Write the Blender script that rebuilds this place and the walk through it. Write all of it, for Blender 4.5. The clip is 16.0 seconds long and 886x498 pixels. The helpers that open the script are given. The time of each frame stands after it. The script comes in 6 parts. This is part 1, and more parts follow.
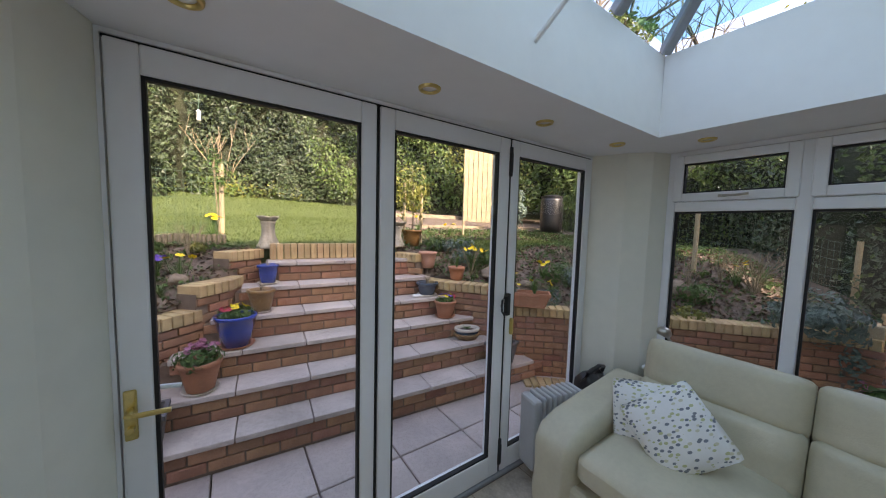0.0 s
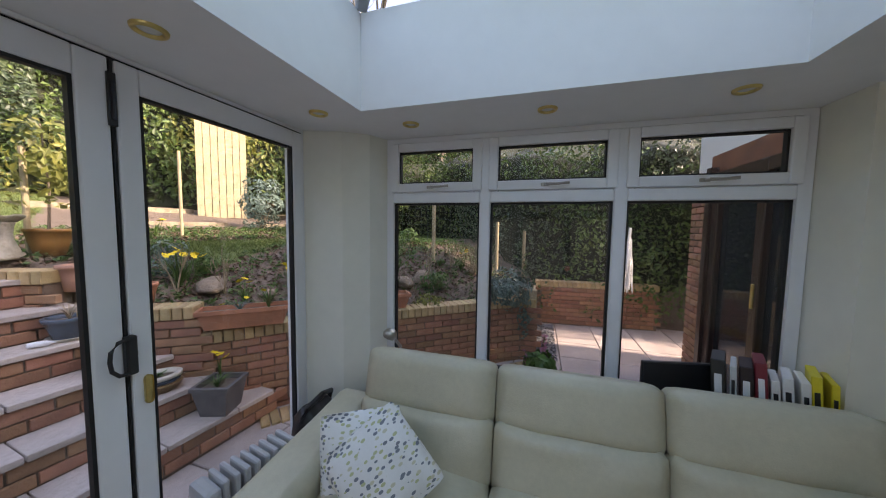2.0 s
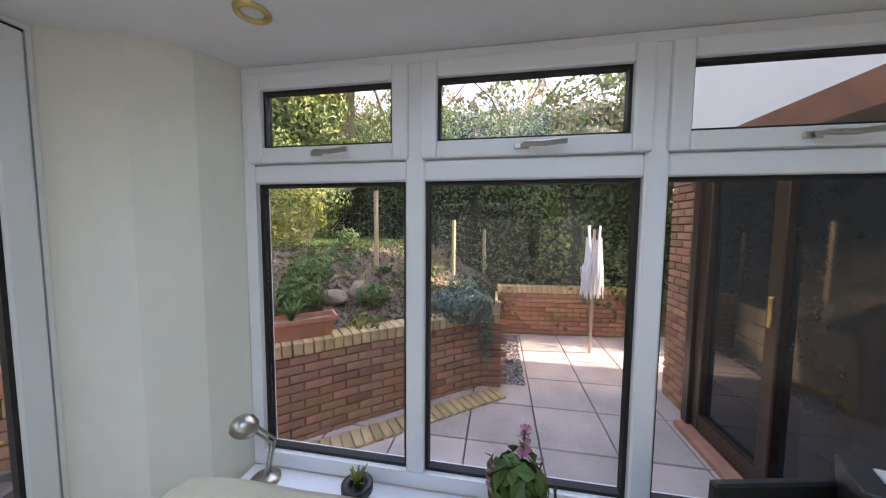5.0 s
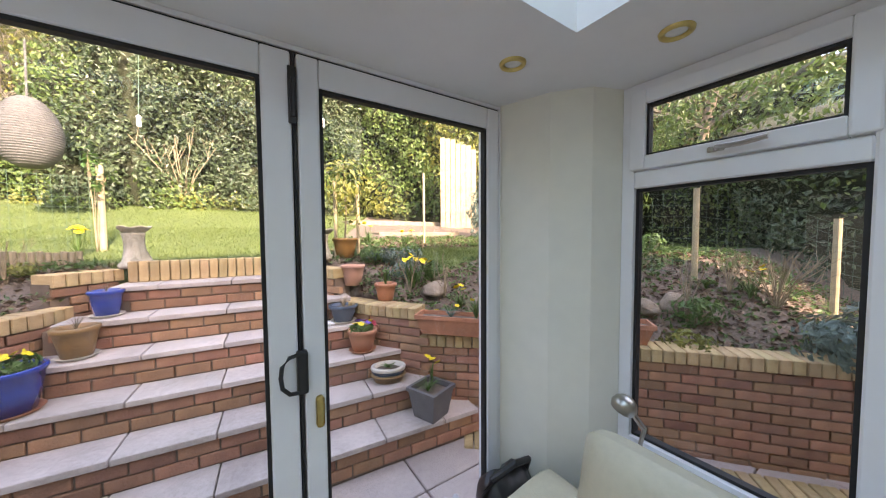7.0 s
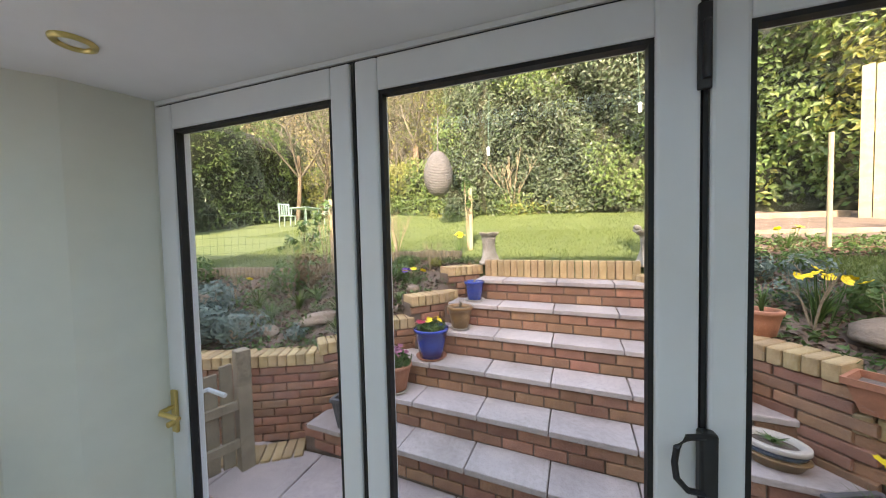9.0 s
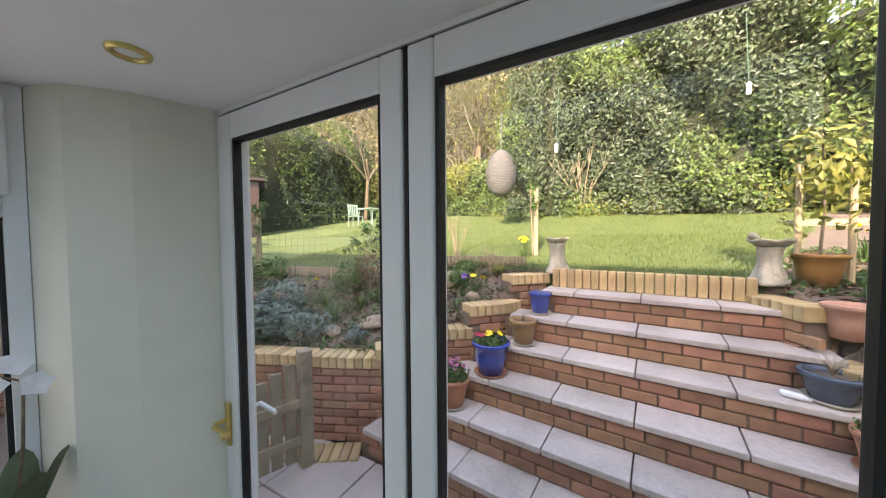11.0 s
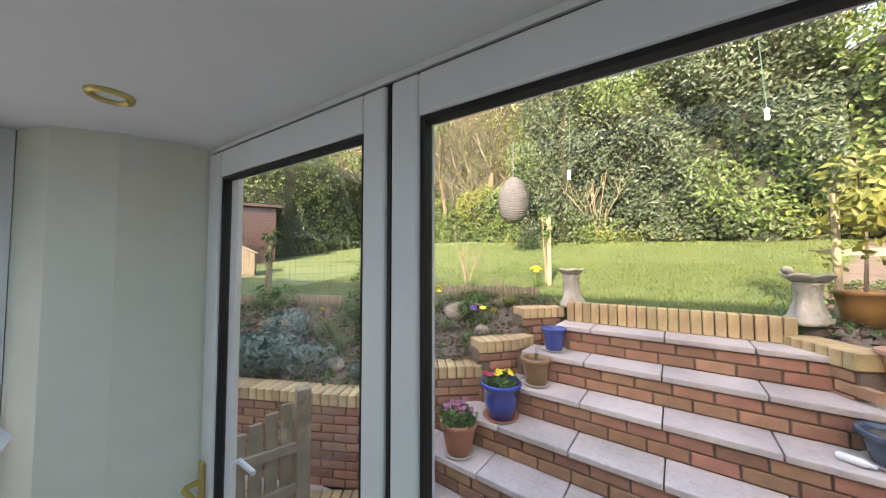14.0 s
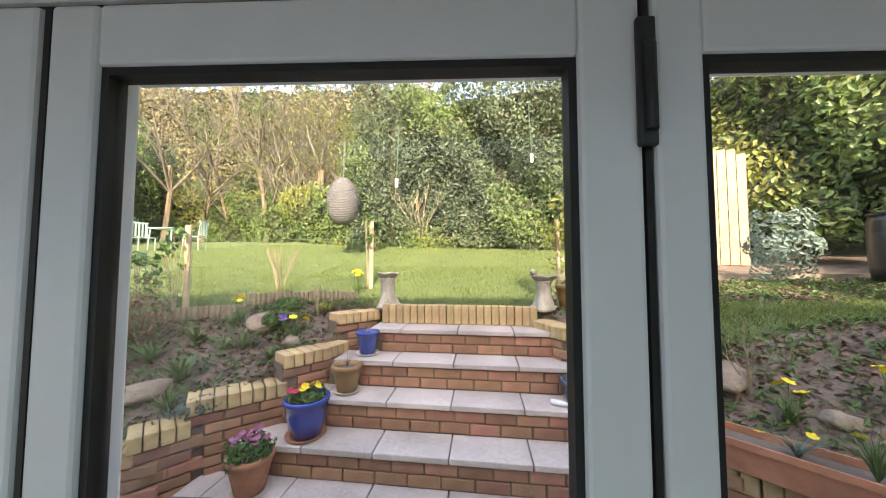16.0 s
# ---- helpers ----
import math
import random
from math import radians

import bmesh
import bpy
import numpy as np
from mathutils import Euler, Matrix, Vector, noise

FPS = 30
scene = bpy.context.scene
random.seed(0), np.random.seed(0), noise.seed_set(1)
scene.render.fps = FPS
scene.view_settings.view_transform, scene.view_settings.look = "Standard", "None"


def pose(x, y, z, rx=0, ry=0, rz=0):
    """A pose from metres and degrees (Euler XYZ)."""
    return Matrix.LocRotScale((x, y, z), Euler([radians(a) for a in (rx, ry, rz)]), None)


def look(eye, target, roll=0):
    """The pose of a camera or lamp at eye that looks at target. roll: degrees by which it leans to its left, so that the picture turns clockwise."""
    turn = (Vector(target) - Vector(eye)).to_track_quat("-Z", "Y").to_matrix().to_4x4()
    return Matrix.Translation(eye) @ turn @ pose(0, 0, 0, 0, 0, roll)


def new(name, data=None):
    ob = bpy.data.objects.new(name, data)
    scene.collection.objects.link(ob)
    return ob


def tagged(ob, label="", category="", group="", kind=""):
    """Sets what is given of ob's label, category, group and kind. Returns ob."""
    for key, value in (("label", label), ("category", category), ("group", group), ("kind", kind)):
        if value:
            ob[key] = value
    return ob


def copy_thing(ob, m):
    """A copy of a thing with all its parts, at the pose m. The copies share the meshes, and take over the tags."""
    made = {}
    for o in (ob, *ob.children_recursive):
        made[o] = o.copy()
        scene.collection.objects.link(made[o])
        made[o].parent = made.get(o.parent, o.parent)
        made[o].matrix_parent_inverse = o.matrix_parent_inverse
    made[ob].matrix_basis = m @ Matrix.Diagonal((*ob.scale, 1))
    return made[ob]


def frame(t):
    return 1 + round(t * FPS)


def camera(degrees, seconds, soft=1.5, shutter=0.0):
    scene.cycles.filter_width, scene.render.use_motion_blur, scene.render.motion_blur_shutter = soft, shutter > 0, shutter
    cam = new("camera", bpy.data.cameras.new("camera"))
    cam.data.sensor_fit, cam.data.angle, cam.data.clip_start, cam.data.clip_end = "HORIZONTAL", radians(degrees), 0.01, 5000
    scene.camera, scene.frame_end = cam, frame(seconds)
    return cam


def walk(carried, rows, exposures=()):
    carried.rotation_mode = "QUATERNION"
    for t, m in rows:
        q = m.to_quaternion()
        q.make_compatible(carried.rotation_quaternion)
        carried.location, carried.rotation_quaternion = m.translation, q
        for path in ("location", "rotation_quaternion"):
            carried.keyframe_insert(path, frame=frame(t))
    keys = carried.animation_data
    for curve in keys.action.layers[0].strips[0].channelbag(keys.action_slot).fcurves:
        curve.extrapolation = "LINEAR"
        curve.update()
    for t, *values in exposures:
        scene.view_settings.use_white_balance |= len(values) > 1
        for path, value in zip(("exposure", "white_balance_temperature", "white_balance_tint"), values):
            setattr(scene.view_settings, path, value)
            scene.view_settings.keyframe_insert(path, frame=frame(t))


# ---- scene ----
cam = camera(109.8, 16.0, soft=1.1)
PATH = [
    (0, (0.29, -1.313, 1.58), (1.423, 0.328, 1.432), 1.5),
    (0.5, (0.352, -1.307, 1.579), (1.854, 0.006, 1.437), 1.5),
    (1, (0.486, -1.323, 1.562), (2.189, -0.281, 1.437), 1.1),
    (1.5, (0.713, -1.343, 1.55), (2.528, -0.513, 1.421), 1.1),
    (2, (0.993, -1.336, 1.569), (2.899, -0.747, 1.429), 0.8),
    (2.5, (1.237, -1.287, 1.548), (3.218, -1.034, 1.434), 1.3),
    (3, (1.456, -1.299, 1.55), (3.45, -1.292, 1.403), 0.7),
    (3.2, (1.546, -1.326, 1.537), (3.541, -1.33, 1.397), 0.8),
    (5.3, (1.835, -1.273, 1.583), (3.763, -0.762, 1.438), 0.5),
    (5.5, (1.817, -1.256, 1.59), (3.707, -0.618, 1.443), 0.6),
    (6, (1.754, -1.201, 1.586), (3.491, -0.221, 1.45), 0.7),
    (6.5, (1.667, -1.154, 1.568), (3.138, 0.197, 1.447), -0.4),
    (7, (1.513, -1.052, 1.542), (2.612, 0.616, 1.45), -0.4),
    (7.5, (1.426, -0.887, 1.567), (2.22, 0.946, 1.478), -0.1),
    (8, (1.381, -0.798, 1.608), (1.727, 1.169, 1.487), -1.0),
    (8.5, (1.374, -0.775, 1.588), (1.131, 1.208, 1.49), -1.3),
    (9, (1.358, -0.775, 1.596), (0.73, 1.123, 1.52), -1.3),
    (9.5, (1.355, -0.791, 1.598), (0.483, 1.007, 1.515), -0.7),
    (9.7, (1.364, -0.779, 1.603), (0.415, 0.979, 1.513), -0.4),
    (11.8, (1.216, -0.541, 1.668), (0.212, 1.189, 1.625), -0.2),
    (12, (1.207, -0.55, 1.669), (0.185, 1.169, 1.645), -0.1),
    (12.5, (1.194, -0.57, 1.672), (0.094, 1.1, 1.676), -0.1),
    (13, (1.215, -0.55, 1.683), (0.08, 1.096, 1.706), 0.0),
    (13.5, (1.243, -0.525, 1.702), (0.105, 1.119, 1.761), -0.1),
    (14, (1.284, -0.492, 1.713), (0.23, 1.205, 1.799), -0.1),
    (14.5, (1.31, -0.463, 1.731), (0.503, 1.365, 1.817), 0.2),
    (15, (1.36, -0.437, 1.721), (0.812, 1.484, 1.82), 0.6),
    (15.5, (1.385, -0.415, 1.724), (1.042, 1.553, 1.824), 0.6),
    (16, (1.415, -0.402, 1.73), (1.349, 1.594, 1.83), 0.0),
]
walk(cam, [(t, look(eye, target, roll)) for t, eye, target, roll in PATH],
     exposures=[(0.0, 2.42, 8250, 27), (2.0, 2.4, 8100, 29), (3.2, 2.87, 8050, 34), (5.5, 3.25, 8550, 31), (7.0, 3.17, 8500, 29), (9.0, 3.0, 8550, 25), (12.5, 2.9, 8300, 25), (16.0, 2.9, 8450, 22)])

# ---------------------------------------------------------------- light
world = bpy.data.worlds.new("world")
scene.world = world
world.use_nodes = True
SUN_ELEV, SUN_AZ = 32.0, 174.0      # degrees; azimuth of the sun, clockwise from +y
wn = world.node_tree
sky = wn.nodes.new("ShaderNodeTexSky")
sky.sky_type = "NISHITA"
sky.sun_disc = False
sky.sun_elevation = radians(SUN_ELEV)
sky.sun_rotation = radians(SUN_AZ)
sky.air_density, sky.dust_density, sky.ozone_density = 1.0, 1.5, 1.0
bg = wn.nodes["Background"]
bg.inputs["Strength"].default_value = 0.15
wn.links.new(sky.outputs[0], bg.inputs[0])
sun = new("sun", bpy.data.lights.new("sun", "SUN"))
sun.data.energy, sun.data.angle, sun.data.color = 1.75, radians(1.0), (1.0, 0.965, 0.90)
sun_dir = Vector((math.sin(radians(SUN_AZ)) * math.cos(radians(SUN_ELEV)), math.cos(radians(SUN_AZ)) * math.cos(radians(SUN_ELEV)), math.sin(radians(SUN_ELEV))))
sun.matrix_world = look(sun_dir * 50, (0, 0, 0))


def window_lamp(name, x, y, z, w, h, target, power, tint=(0.86, 0.93, 1.0)):
    ob = new(name, bpy.data.lights.new(name, "AREA"))
    ob.data.shape, ob.data.size, ob.data.size_y = "RECTANGLE", w, h
    ob.data.energy, ob.data.color = power, tint
    ob.matrix_world = look((x, y, z), target)
    return ob


window_lamp("lantern_daylight", 1.25, -1.35, 2.62, 2.1, 1.5, (1.25, -1.351, 0), 1.5, (0.52, 0.84, 1.0))
window_lamp("window_daylight", -0.46, -1.45, 1.25, 2.0, 1.3, (3, -1.45, 1.25), 1.0)

# ---------------------------------------------------------------- materials


def mat(name, col, rough=0.6, metal=0.0, var=0.12, scale=6.0, bump=0.0, bscale=60.0, col2=None, rand=0.0, spec=0.5, coat=0.0, fine=None):
    """Two scales of colour variation, optional bump, optional per-object variation."""
    m = bpy.data.materials.new(name)
    m.use_nodes = True
    nt = m.node_tree
    b = nt.nodes["Principled BSDF"]
    b.inputs["Roughness"].default_value = rough
    b.inputs["Metallic"].default_value = metal
    b.inputs["Specular IOR Level"].default_value = spec
    b.inputs["Coat Weight"].default_value = coat
    co = nt.nodes.new("ShaderNodeTexCoord")
    n1 = nt.nodes.new("ShaderNodeTexNoise")
    n1.inputs["Scale"].default_value = scale
    n1.inputs["Detail"].default_value = 5
    n2 = nt.nodes.new("ShaderNodeTexNoise")
    n2.inputs["Scale"].default_value = fine or scale * 9
    n2.inputs["Detail"].default_value = 3
    nt.links.new(co.outputs["Object"], n1.inputs["Vector"])
    nt.links.new(co.outputs["Object"], n2.inputs["Vector"])
    add = nt.nodes.new("ShaderNodeMath")
    add.operation = "MULTIPLY_ADD"
    nt.links.new(n2.outputs["Fac"], add.inputs[0])
    add.inputs[1].default_value = 0.5
    nt.links.new(n1.outputs["Fac"], add.inputs[2])
    ramp = nt.nodes.new("ShaderNodeMapRange")
    nt.links.new(add.outputs[0], ramp.inputs["Value"])
    ramp.inputs["From Min"].default_value, ramp.inputs["From Max"].default_value = 0.5, 1.0
    mix = nt.nodes.new("ShaderNodeMix")
    mix.data_type = "RGBA"
    c2 = col2 or tuple(c * (1 - 2 * var) for c in col)
    c1 = col if col2 else tuple(min(1, c * (1 + var)) for c in col)
    mix.inputs[6].default_value, mix.inputs[7].default_value = (*c1, 1), (*c2, 1)
    nt.links.new(ramp.outputs[0], mix.inputs[0])
    out = mix.outputs[2]
    if rand:
        oi = nt.nodes.new("ShaderNodeObjectInfo")
        geo = nt.nodes.new("ShaderNodeNewGeometry")
        sm = nt.nodes.new("ShaderNodeMath")
        sm.operation = "ADD"
        nt.links.new(oi.outputs["Random"], sm.inputs[0])
        nt.links.new(geo.outputs["Random Per Island"], sm.inputs[1])
        fr = nt.nodes.new("ShaderNodeMath")
        fr.operation = "FRACT"
        nt.links.new(sm.outputs[0], fr.inputs[0])
        hv = nt.nodes.new("ShaderNodeHueSaturation")
        r1 = nt.nodes.new("ShaderNodeMapRange")
        r1.inputs["To Min"].default_value, r1.inputs["To Max"].default_value = 1 - rand, 1 + rand
        nt.links.new(fr.outputs[0], r1.inputs["Value"])
        nt.links.new(r1.outputs[0], hv.inputs["Value"])
        r2 = nt.nodes.new("ShaderNodeMapRange")
        r2.inputs["To Min"].default_value, r2.inputs["To Max"].default_value = 0.5 - rand * 0.05, 0.5 + rand * 0.05
        sw = nt.nodes.new("ShaderNodeMath")
        sw.operation = "MULTIPLY"
        sw.inputs[1].default_value = 7.31
        nt.links.new(fr.outputs[0], sw.inputs[0])
        f2 = nt.nodes.new("ShaderNodeMath")
        f2.operation = "FRACT"
        nt.links.new(sw.outputs[0], f2.inputs[0])
        nt.links.new(f2.outputs[0], r2.inputs["Value"])
        nt.links.new(r2.outputs[0], hv.inputs["Hue"])
        nt.links.new(out, hv.inputs["Color"])
        out = hv.outputs[0]
    nt.links.new(out, b.inputs["Base Color"])
    if bump:
        nb = nt.nodes.new("ShaderNodeTexNoise")
        nb.inputs["Scale"].default_value = bscale
        nb.inputs["Detail"].default_value = 4
        nt.links.new(co.outputs["Object"], nb.inputs["Vector"])
        bp = nt.nodes.new("ShaderNodeBump")
        bp.inputs["Strength"].default_value = bump
        bp.inputs["Distance"].default_value = 0.02
        nt.links.new(nb.outputs["Fac"], bp.inputs["Height"])
        nt.links.new(bp.outputs[0], b.inputs["Normal"])
    return m


def glass_mat(name, tint=(0.97, 0.99, 0.98), gloss=1.0):
    m = bpy.data.materials.new(name)
    m.use_nodes = True
    nt = m.node_tree
    nt.nodes.remove(nt.nodes["Principled BSDF"])
    tr = nt.nodes.new("ShaderNodeBsdfTransparent")
    tr.inputs[0].default_value = (*tint, 1)
    gl = nt.nodes.new("ShaderNodeBsdfGlossy")
    gl.inputs["Roughness"].default_value = 0.02
    lw = nt.nodes.new("ShaderNodeLayerWeight")
    lw.inputs[0].default_value = 0.5
    pw = nt.nodes.new("ShaderNodeMath")
    pw.operation = "POWER"
    pw.inputs[1].default_value = 5.0
    nt.links.new(lw.outputs["Facing"], pw.inputs[0])
    mu = nt.nodes.new("ShaderNodeMath")
    mu.operation = "MULTIPLY_ADD"
    mu.inputs[1].default_value = 0.45 * gloss
    mu.inputs[2].default_value = 0.022 * gloss
    nt.links.new(pw.outputs[0], mu.inputs[0])
    mx = nt.nodes.new("ShaderNodeMixShader")
    nt.links.new(mu.outputs[0], mx.inputs[0])
    nt.links.new(tr.outputs[0], mx.inputs[1])
    nt.links.new(gl.outputs[0], mx.inputs[2])
    nt.links.new(mx.outputs[0], nt.nodes["Material Output"].inputs[0])
    return m


def leaf_mat(name, col, col2, trans=0.25, rough=0.5):
    m = mat(name, col, rough, 0, scale=0.8, col2=col2, rand=0.35, fine=12)
    b = m.node_tree.nodes["Principled BSDF"]
    b.inputs["Subsurface Weight"].default_value = 0.0
    b.inputs["Sheen Weight"].default_value = 0.0
    nt = m.node_tree
    tl = nt.nodes.new("ShaderNodeBsdfTranslucent")
    src = b.inputs["Base Color"].links[0].from_socket
    nt.links.new(src, tl.inputs[0])
    mx = nt.nodes.new("ShaderNodeMixShader")
    mx.inputs[0].default_value = trans
    nt.links.new(b.outputs[0], mx.inputs[1])
    nt.links.new(tl.outputs[0], mx.inputs[2])
    nt.links.new(mx.outputs[0], nt.nodes["Material Output"].inputs[0])
    return m


M_PLASTER = mat("plaster_magnolia", (0.78, 0.76, 0.66), 0.85, var=0.03, scale=1.5, bump=0.05, bscale=220)
M_CEIL = mat("plaster_white", (0.80, 0.79, 0.78), 0.85, var=0.02, scale=1.5, bump=0.04, bscale=200)
M_UPVC = mat("upvc_white", (0.80, 0.81, 0.82), 0.28, var=0.02, scale=2)
M_GASKET = mat("rubber_black", (0.012, 0.012, 0.013), 0.6, var=0.1)
M_BLACK = mat("plastic_black", (0.02, 0.02, 0.022), 0.38, var=0.1, scale=20)
M_BRASS = mat("brass", (0.72, 0.55, 0.22), 0.28, 1.0, var=0.08, scale=20)
M_CHROME = mat("brushed_steel", (0.47, 0.44, 0.39), 0.3, 1.0, var=0.06, scale=30)
M_GLASS = glass_mat("window_glass", gloss=0.9)
M_ROOFGLASS = glass_mat("roof_glass", (0.38, 0.67, 0.80), 1.0)
M_FLOOR = mat("stone_tile", (0.50, 0.42, 0.33), 0.4, var=0.2, scale=7, bump=0.05, bscale=40, rand=0.1)
M_LEATHER = mat("cream_leather", (0.56, 0.51, 0.375), 0.38, var=0.05, scale=5, bump=0.12, bscale=160)
M_GREYMETAL = mat("grey_aluminium", (0.32, 0.34, 0.36), 0.45, 0.2, var=0.05)
M_SLAB = mat("concrete_slab", (0.62, 0.53, 0.47), 0.85, scale=2.6, bump=0.3, bscale=70, rand=0.12, col2=(0.39, 0.33, 0.285), fine=34)
M_PATIO = mat("patio_slab", (0.54, 0.44, 0.39), 0.8, scale=2.2, bump=0.25, bscale=70, rand=0.10, col2=(0.36, 0.30, 0.27), fine=30)
M_MORTAR = mat("mortar", (0.19, 0.135, 0.10), 0.95, var=0.15, scale=20, bump=0.3)
M_BRICK = mat("brick_red", (0.43, 0.215, 0.125), 0.9, scale=9, bump=0.35, bscale=70, rand=0.25, col2=(0.27, 0.135, 0.085))
M_BRICKY = mat("brick_buff", (0.58, 0.42, 0.22), 0.9, scale=12, bump=0.35, bscale=70, rand=0.18, col2=(0.36, 0.24, 0.11))
M_SOIL = mat("soil", (0.20, 0.15, 0.115), 0.95, scale=5, bump=1.0, bscale=25, col2=(0.11, 0.08, 0.06), fine=60)
M_GRASS = mat("lawn_grass", (0.125, 0.165, 0.052), 0.85, scale=1.6, bump=0.8, bscale=90, col2=(0.075, 0.11, 0.03), fine=40)
M_TERRA = mat("terracotta", (0.48, 0.20, 0.11), 0.75, scale=8, var=0.15, bump=0.1)
M_PINKTERRA = mat("pale_pink_terracotta", (0.55, 0.29, 0.20), 0.8, scale=8, var=0.12, bump=0.1)
M_BLUEGLAZE = mat("blue_glaze", (0.02, 0.055, 0.30), 0.15, scale=5, var=0.2, coat=0.5)
M_DARKGLAZE = mat("slate_blue_glaze", (0.07, 0.10, 0.14), 0.25, scale=9, var=0.3)
M_BROWNGLAZE = mat("brown_glaze", (0.30, 0.17, 0.07), 0.35, scale=6, var=0.25)
M_GOLDGLAZE = mat("amber_glaze", (0.36, 0.18, 0.06), 0.25, scale=6, var=0.25)
M_LEAD = mat("lead_grey_plastic", (0.13, 0.12, 0.118), 0.55, var=0.15, scale=9)
M_STONE = mat("weathered_stone", (0.56, 0.50, 0.41), 0.92, scale=9, col2=(0.24, 0.22, 0.15), bump=0.5, bscale=40)
M_ROCK = mat("garden_rock", (0.34, 0.26, 0.185), 0.95, scale=7, bump=0.8, bscale=25, col2=(0.19, 0.145, 0.105))
M_CREAMPOT = mat("glazed_cream", (0.60, 0.54, 0.45), 0.4, scale=10, var=0.1)
M_TIMBER = mat("weathered_timber", (0.30, 0.24, 0.16), 0.8, scale=8, var=0.2, bump=0.3, bscale=50)
M_PALETIMBER = mat("pale_timber", (0.44, 0.35, 0.21), 0.8, scale=8, var=0.15, bump=0.2)
M_BROWNPAINT = mat("brown_stained_timber", (0.055, 0.028, 0.02), 0.35, var=0.15, scale=8)
M_FASCIA = mat("cedar_fascia", (0.26, 0.10, 0.05), 0.6, var=0.2, scale=6)
M_RENDER = mat("white_render", (0.78, 0.77, 0.73), 0.9, var=0.03, scale=2, bump=0.1)
M_BARK = mat("bark", (0.20, 0.15, 0.10), 0.9, scale=8, var=0.25, bump=0.6, bscale=30)
M_TWIG = mat("pale_twig", (0.33, 0.26, 0.17), 0.9, scale=8, var=0.25)
M_LIMB = mat("grey_limb", (0.13, 0.115, 0.085), 0.9, scale=8, var=0.25)
M_WIRE = mat("green_wire", (0.06, 0.12, 0.08), 0.5, var=0.1)
M_WICKER = mat("grey_wicker", (0.11, 0.105, 0.10), 0.8, var=0.25, scale=20, bump=0.6, bscale=60)
M_WHITE = mat("white_plastic", (0.80, 0.80, 0.80), 0.4, var=0.03)
M_GRAVEL = mat("grey_gravel", (0.25, 0.24, 0.25), 0.9, var=0.3, scale=30, rand=0.3, bump=0.5)
M_LEAF_DK = leaf_mat("leaf_dark_holly", (0.085, 0.12, 0.06), (0.04, 0.065, 0.032), 0.22, 0.42)
M_LEAF_MD = leaf_mat("leaf_ivy", (0.125, 0.19, 0.05), (0.065, 0.11, 0.03), 0.3)
M_LEAF_YL = leaf_mat("leaf_yellow", (0.27, 0.265, 0.06), (0.13, 0.16, 0.04), 0.35)
M_LEAF_GR = leaf_mat("leaf_garden", (0.10, 0.19, 0.05), (0.06, 0.12, 0.03), 0.3)
M_LEAF_BL = leaf_mat("leaf_bluegrey", (0.16, 0.23, 0.19), (0.09, 0.14, 0.11), 0.2)
# near-black colour standing in for the shade deep among the leaves
M_INNER_SHADE = mat("hedge_inner_shade", (0.03, 0.035, 0.015), 0.95, var=0.3, scale=3, bump=0.5, bscale=12)
M_PETAL_Y = mat("petal_yellow", (0.85, 0.62, 0.02), 0.6, var=0.08, scale=30)
M_PETAL_R = mat("petal_red", (0.45, 0.02, 0.05), 0.6, var=0.1, scale=30)
M_PETAL_P = mat("petal_pink", (0.42, 0.15, 0.23), 0.6, var=0.12, scale=30)
M_PETAL_V = mat("petal_purple", (0.14, 0.06, 0.38), 0.6, var=0.1, scale=30)
M_PETAL_W = mat("petal_white", (0.82, 0.80, 0.82), 0.5, var=0.04, scale=30)

# ---------------------------------------------------------------- mesh helpers


def mesh_ob(name, bm, material, smooth=False):
    me = bpy.data.meshes.new(name)
    bm.normal_update()
    bm.to_mesh(me)
    bm.free()
    for m in material if isinstance(material, (list, tuple)) else [material]:
        me.materials.append(m)
    if smooth:
        for p in me.polygons:
            p.use_smooth = True
    return new(name, me)


def part(name, bm, material, parent, label="", smooth=False):
    ob = mesh_ob(name, bm, material, smooth)
    ob.parent = parent
    if label:
        ob["label"] = label
    return ob


def thing(name, x, y, z, label, category, group="", rz=0.0, kind=""):
    ob = new(name)
    ob.matrix_basis = pose(x, y, z, 0, 0, rz)
    ob.empty_display_size = 0.1
    return tagged(ob, label, category, group, kind)


def box(bm, x0, y0, z0, x1, y1, z1, bevel=0.0, seg=1, m=None):
    r = bmesh.ops.create_cube(bm, size=1.0)
    vs = r["verts"]
    for v in vs:
        v.co = Vector((x0 + (v.co.x + 0.5) * (x1 - x0), y0 + (v.co.y + 0.5) * (y1 - y0), z0 + (v.co.z + 0.5) * (z1 - z0)))
    if bevel > 0:
        es = list({e for v in vs for e in v.link_edges})
        r2 = bmesh.ops.bevel(bm, geom=es, offset=bevel, segments=seg, profile=0.5, affect="EDGES")
        vs = list({v for f in r2["faces"] for v in f.verts} | {v for v in vs if v.is_valid})
    if m is not None:
        bmesh.ops.transform(bm, matrix=m, verts=[v for v in vs if v.is_valid])
    return vs


def bx(x0, y0, z0, x1, y1, z1, bevel=0.0, seg=1, m=None):
    bm = bmesh.new()
    box(bm, min(x0, x1), min(y0, y1), min(z0, z1), max(x0, x1), max(y0, y1), max(z0, z1), bevel, seg, m)
    return bm


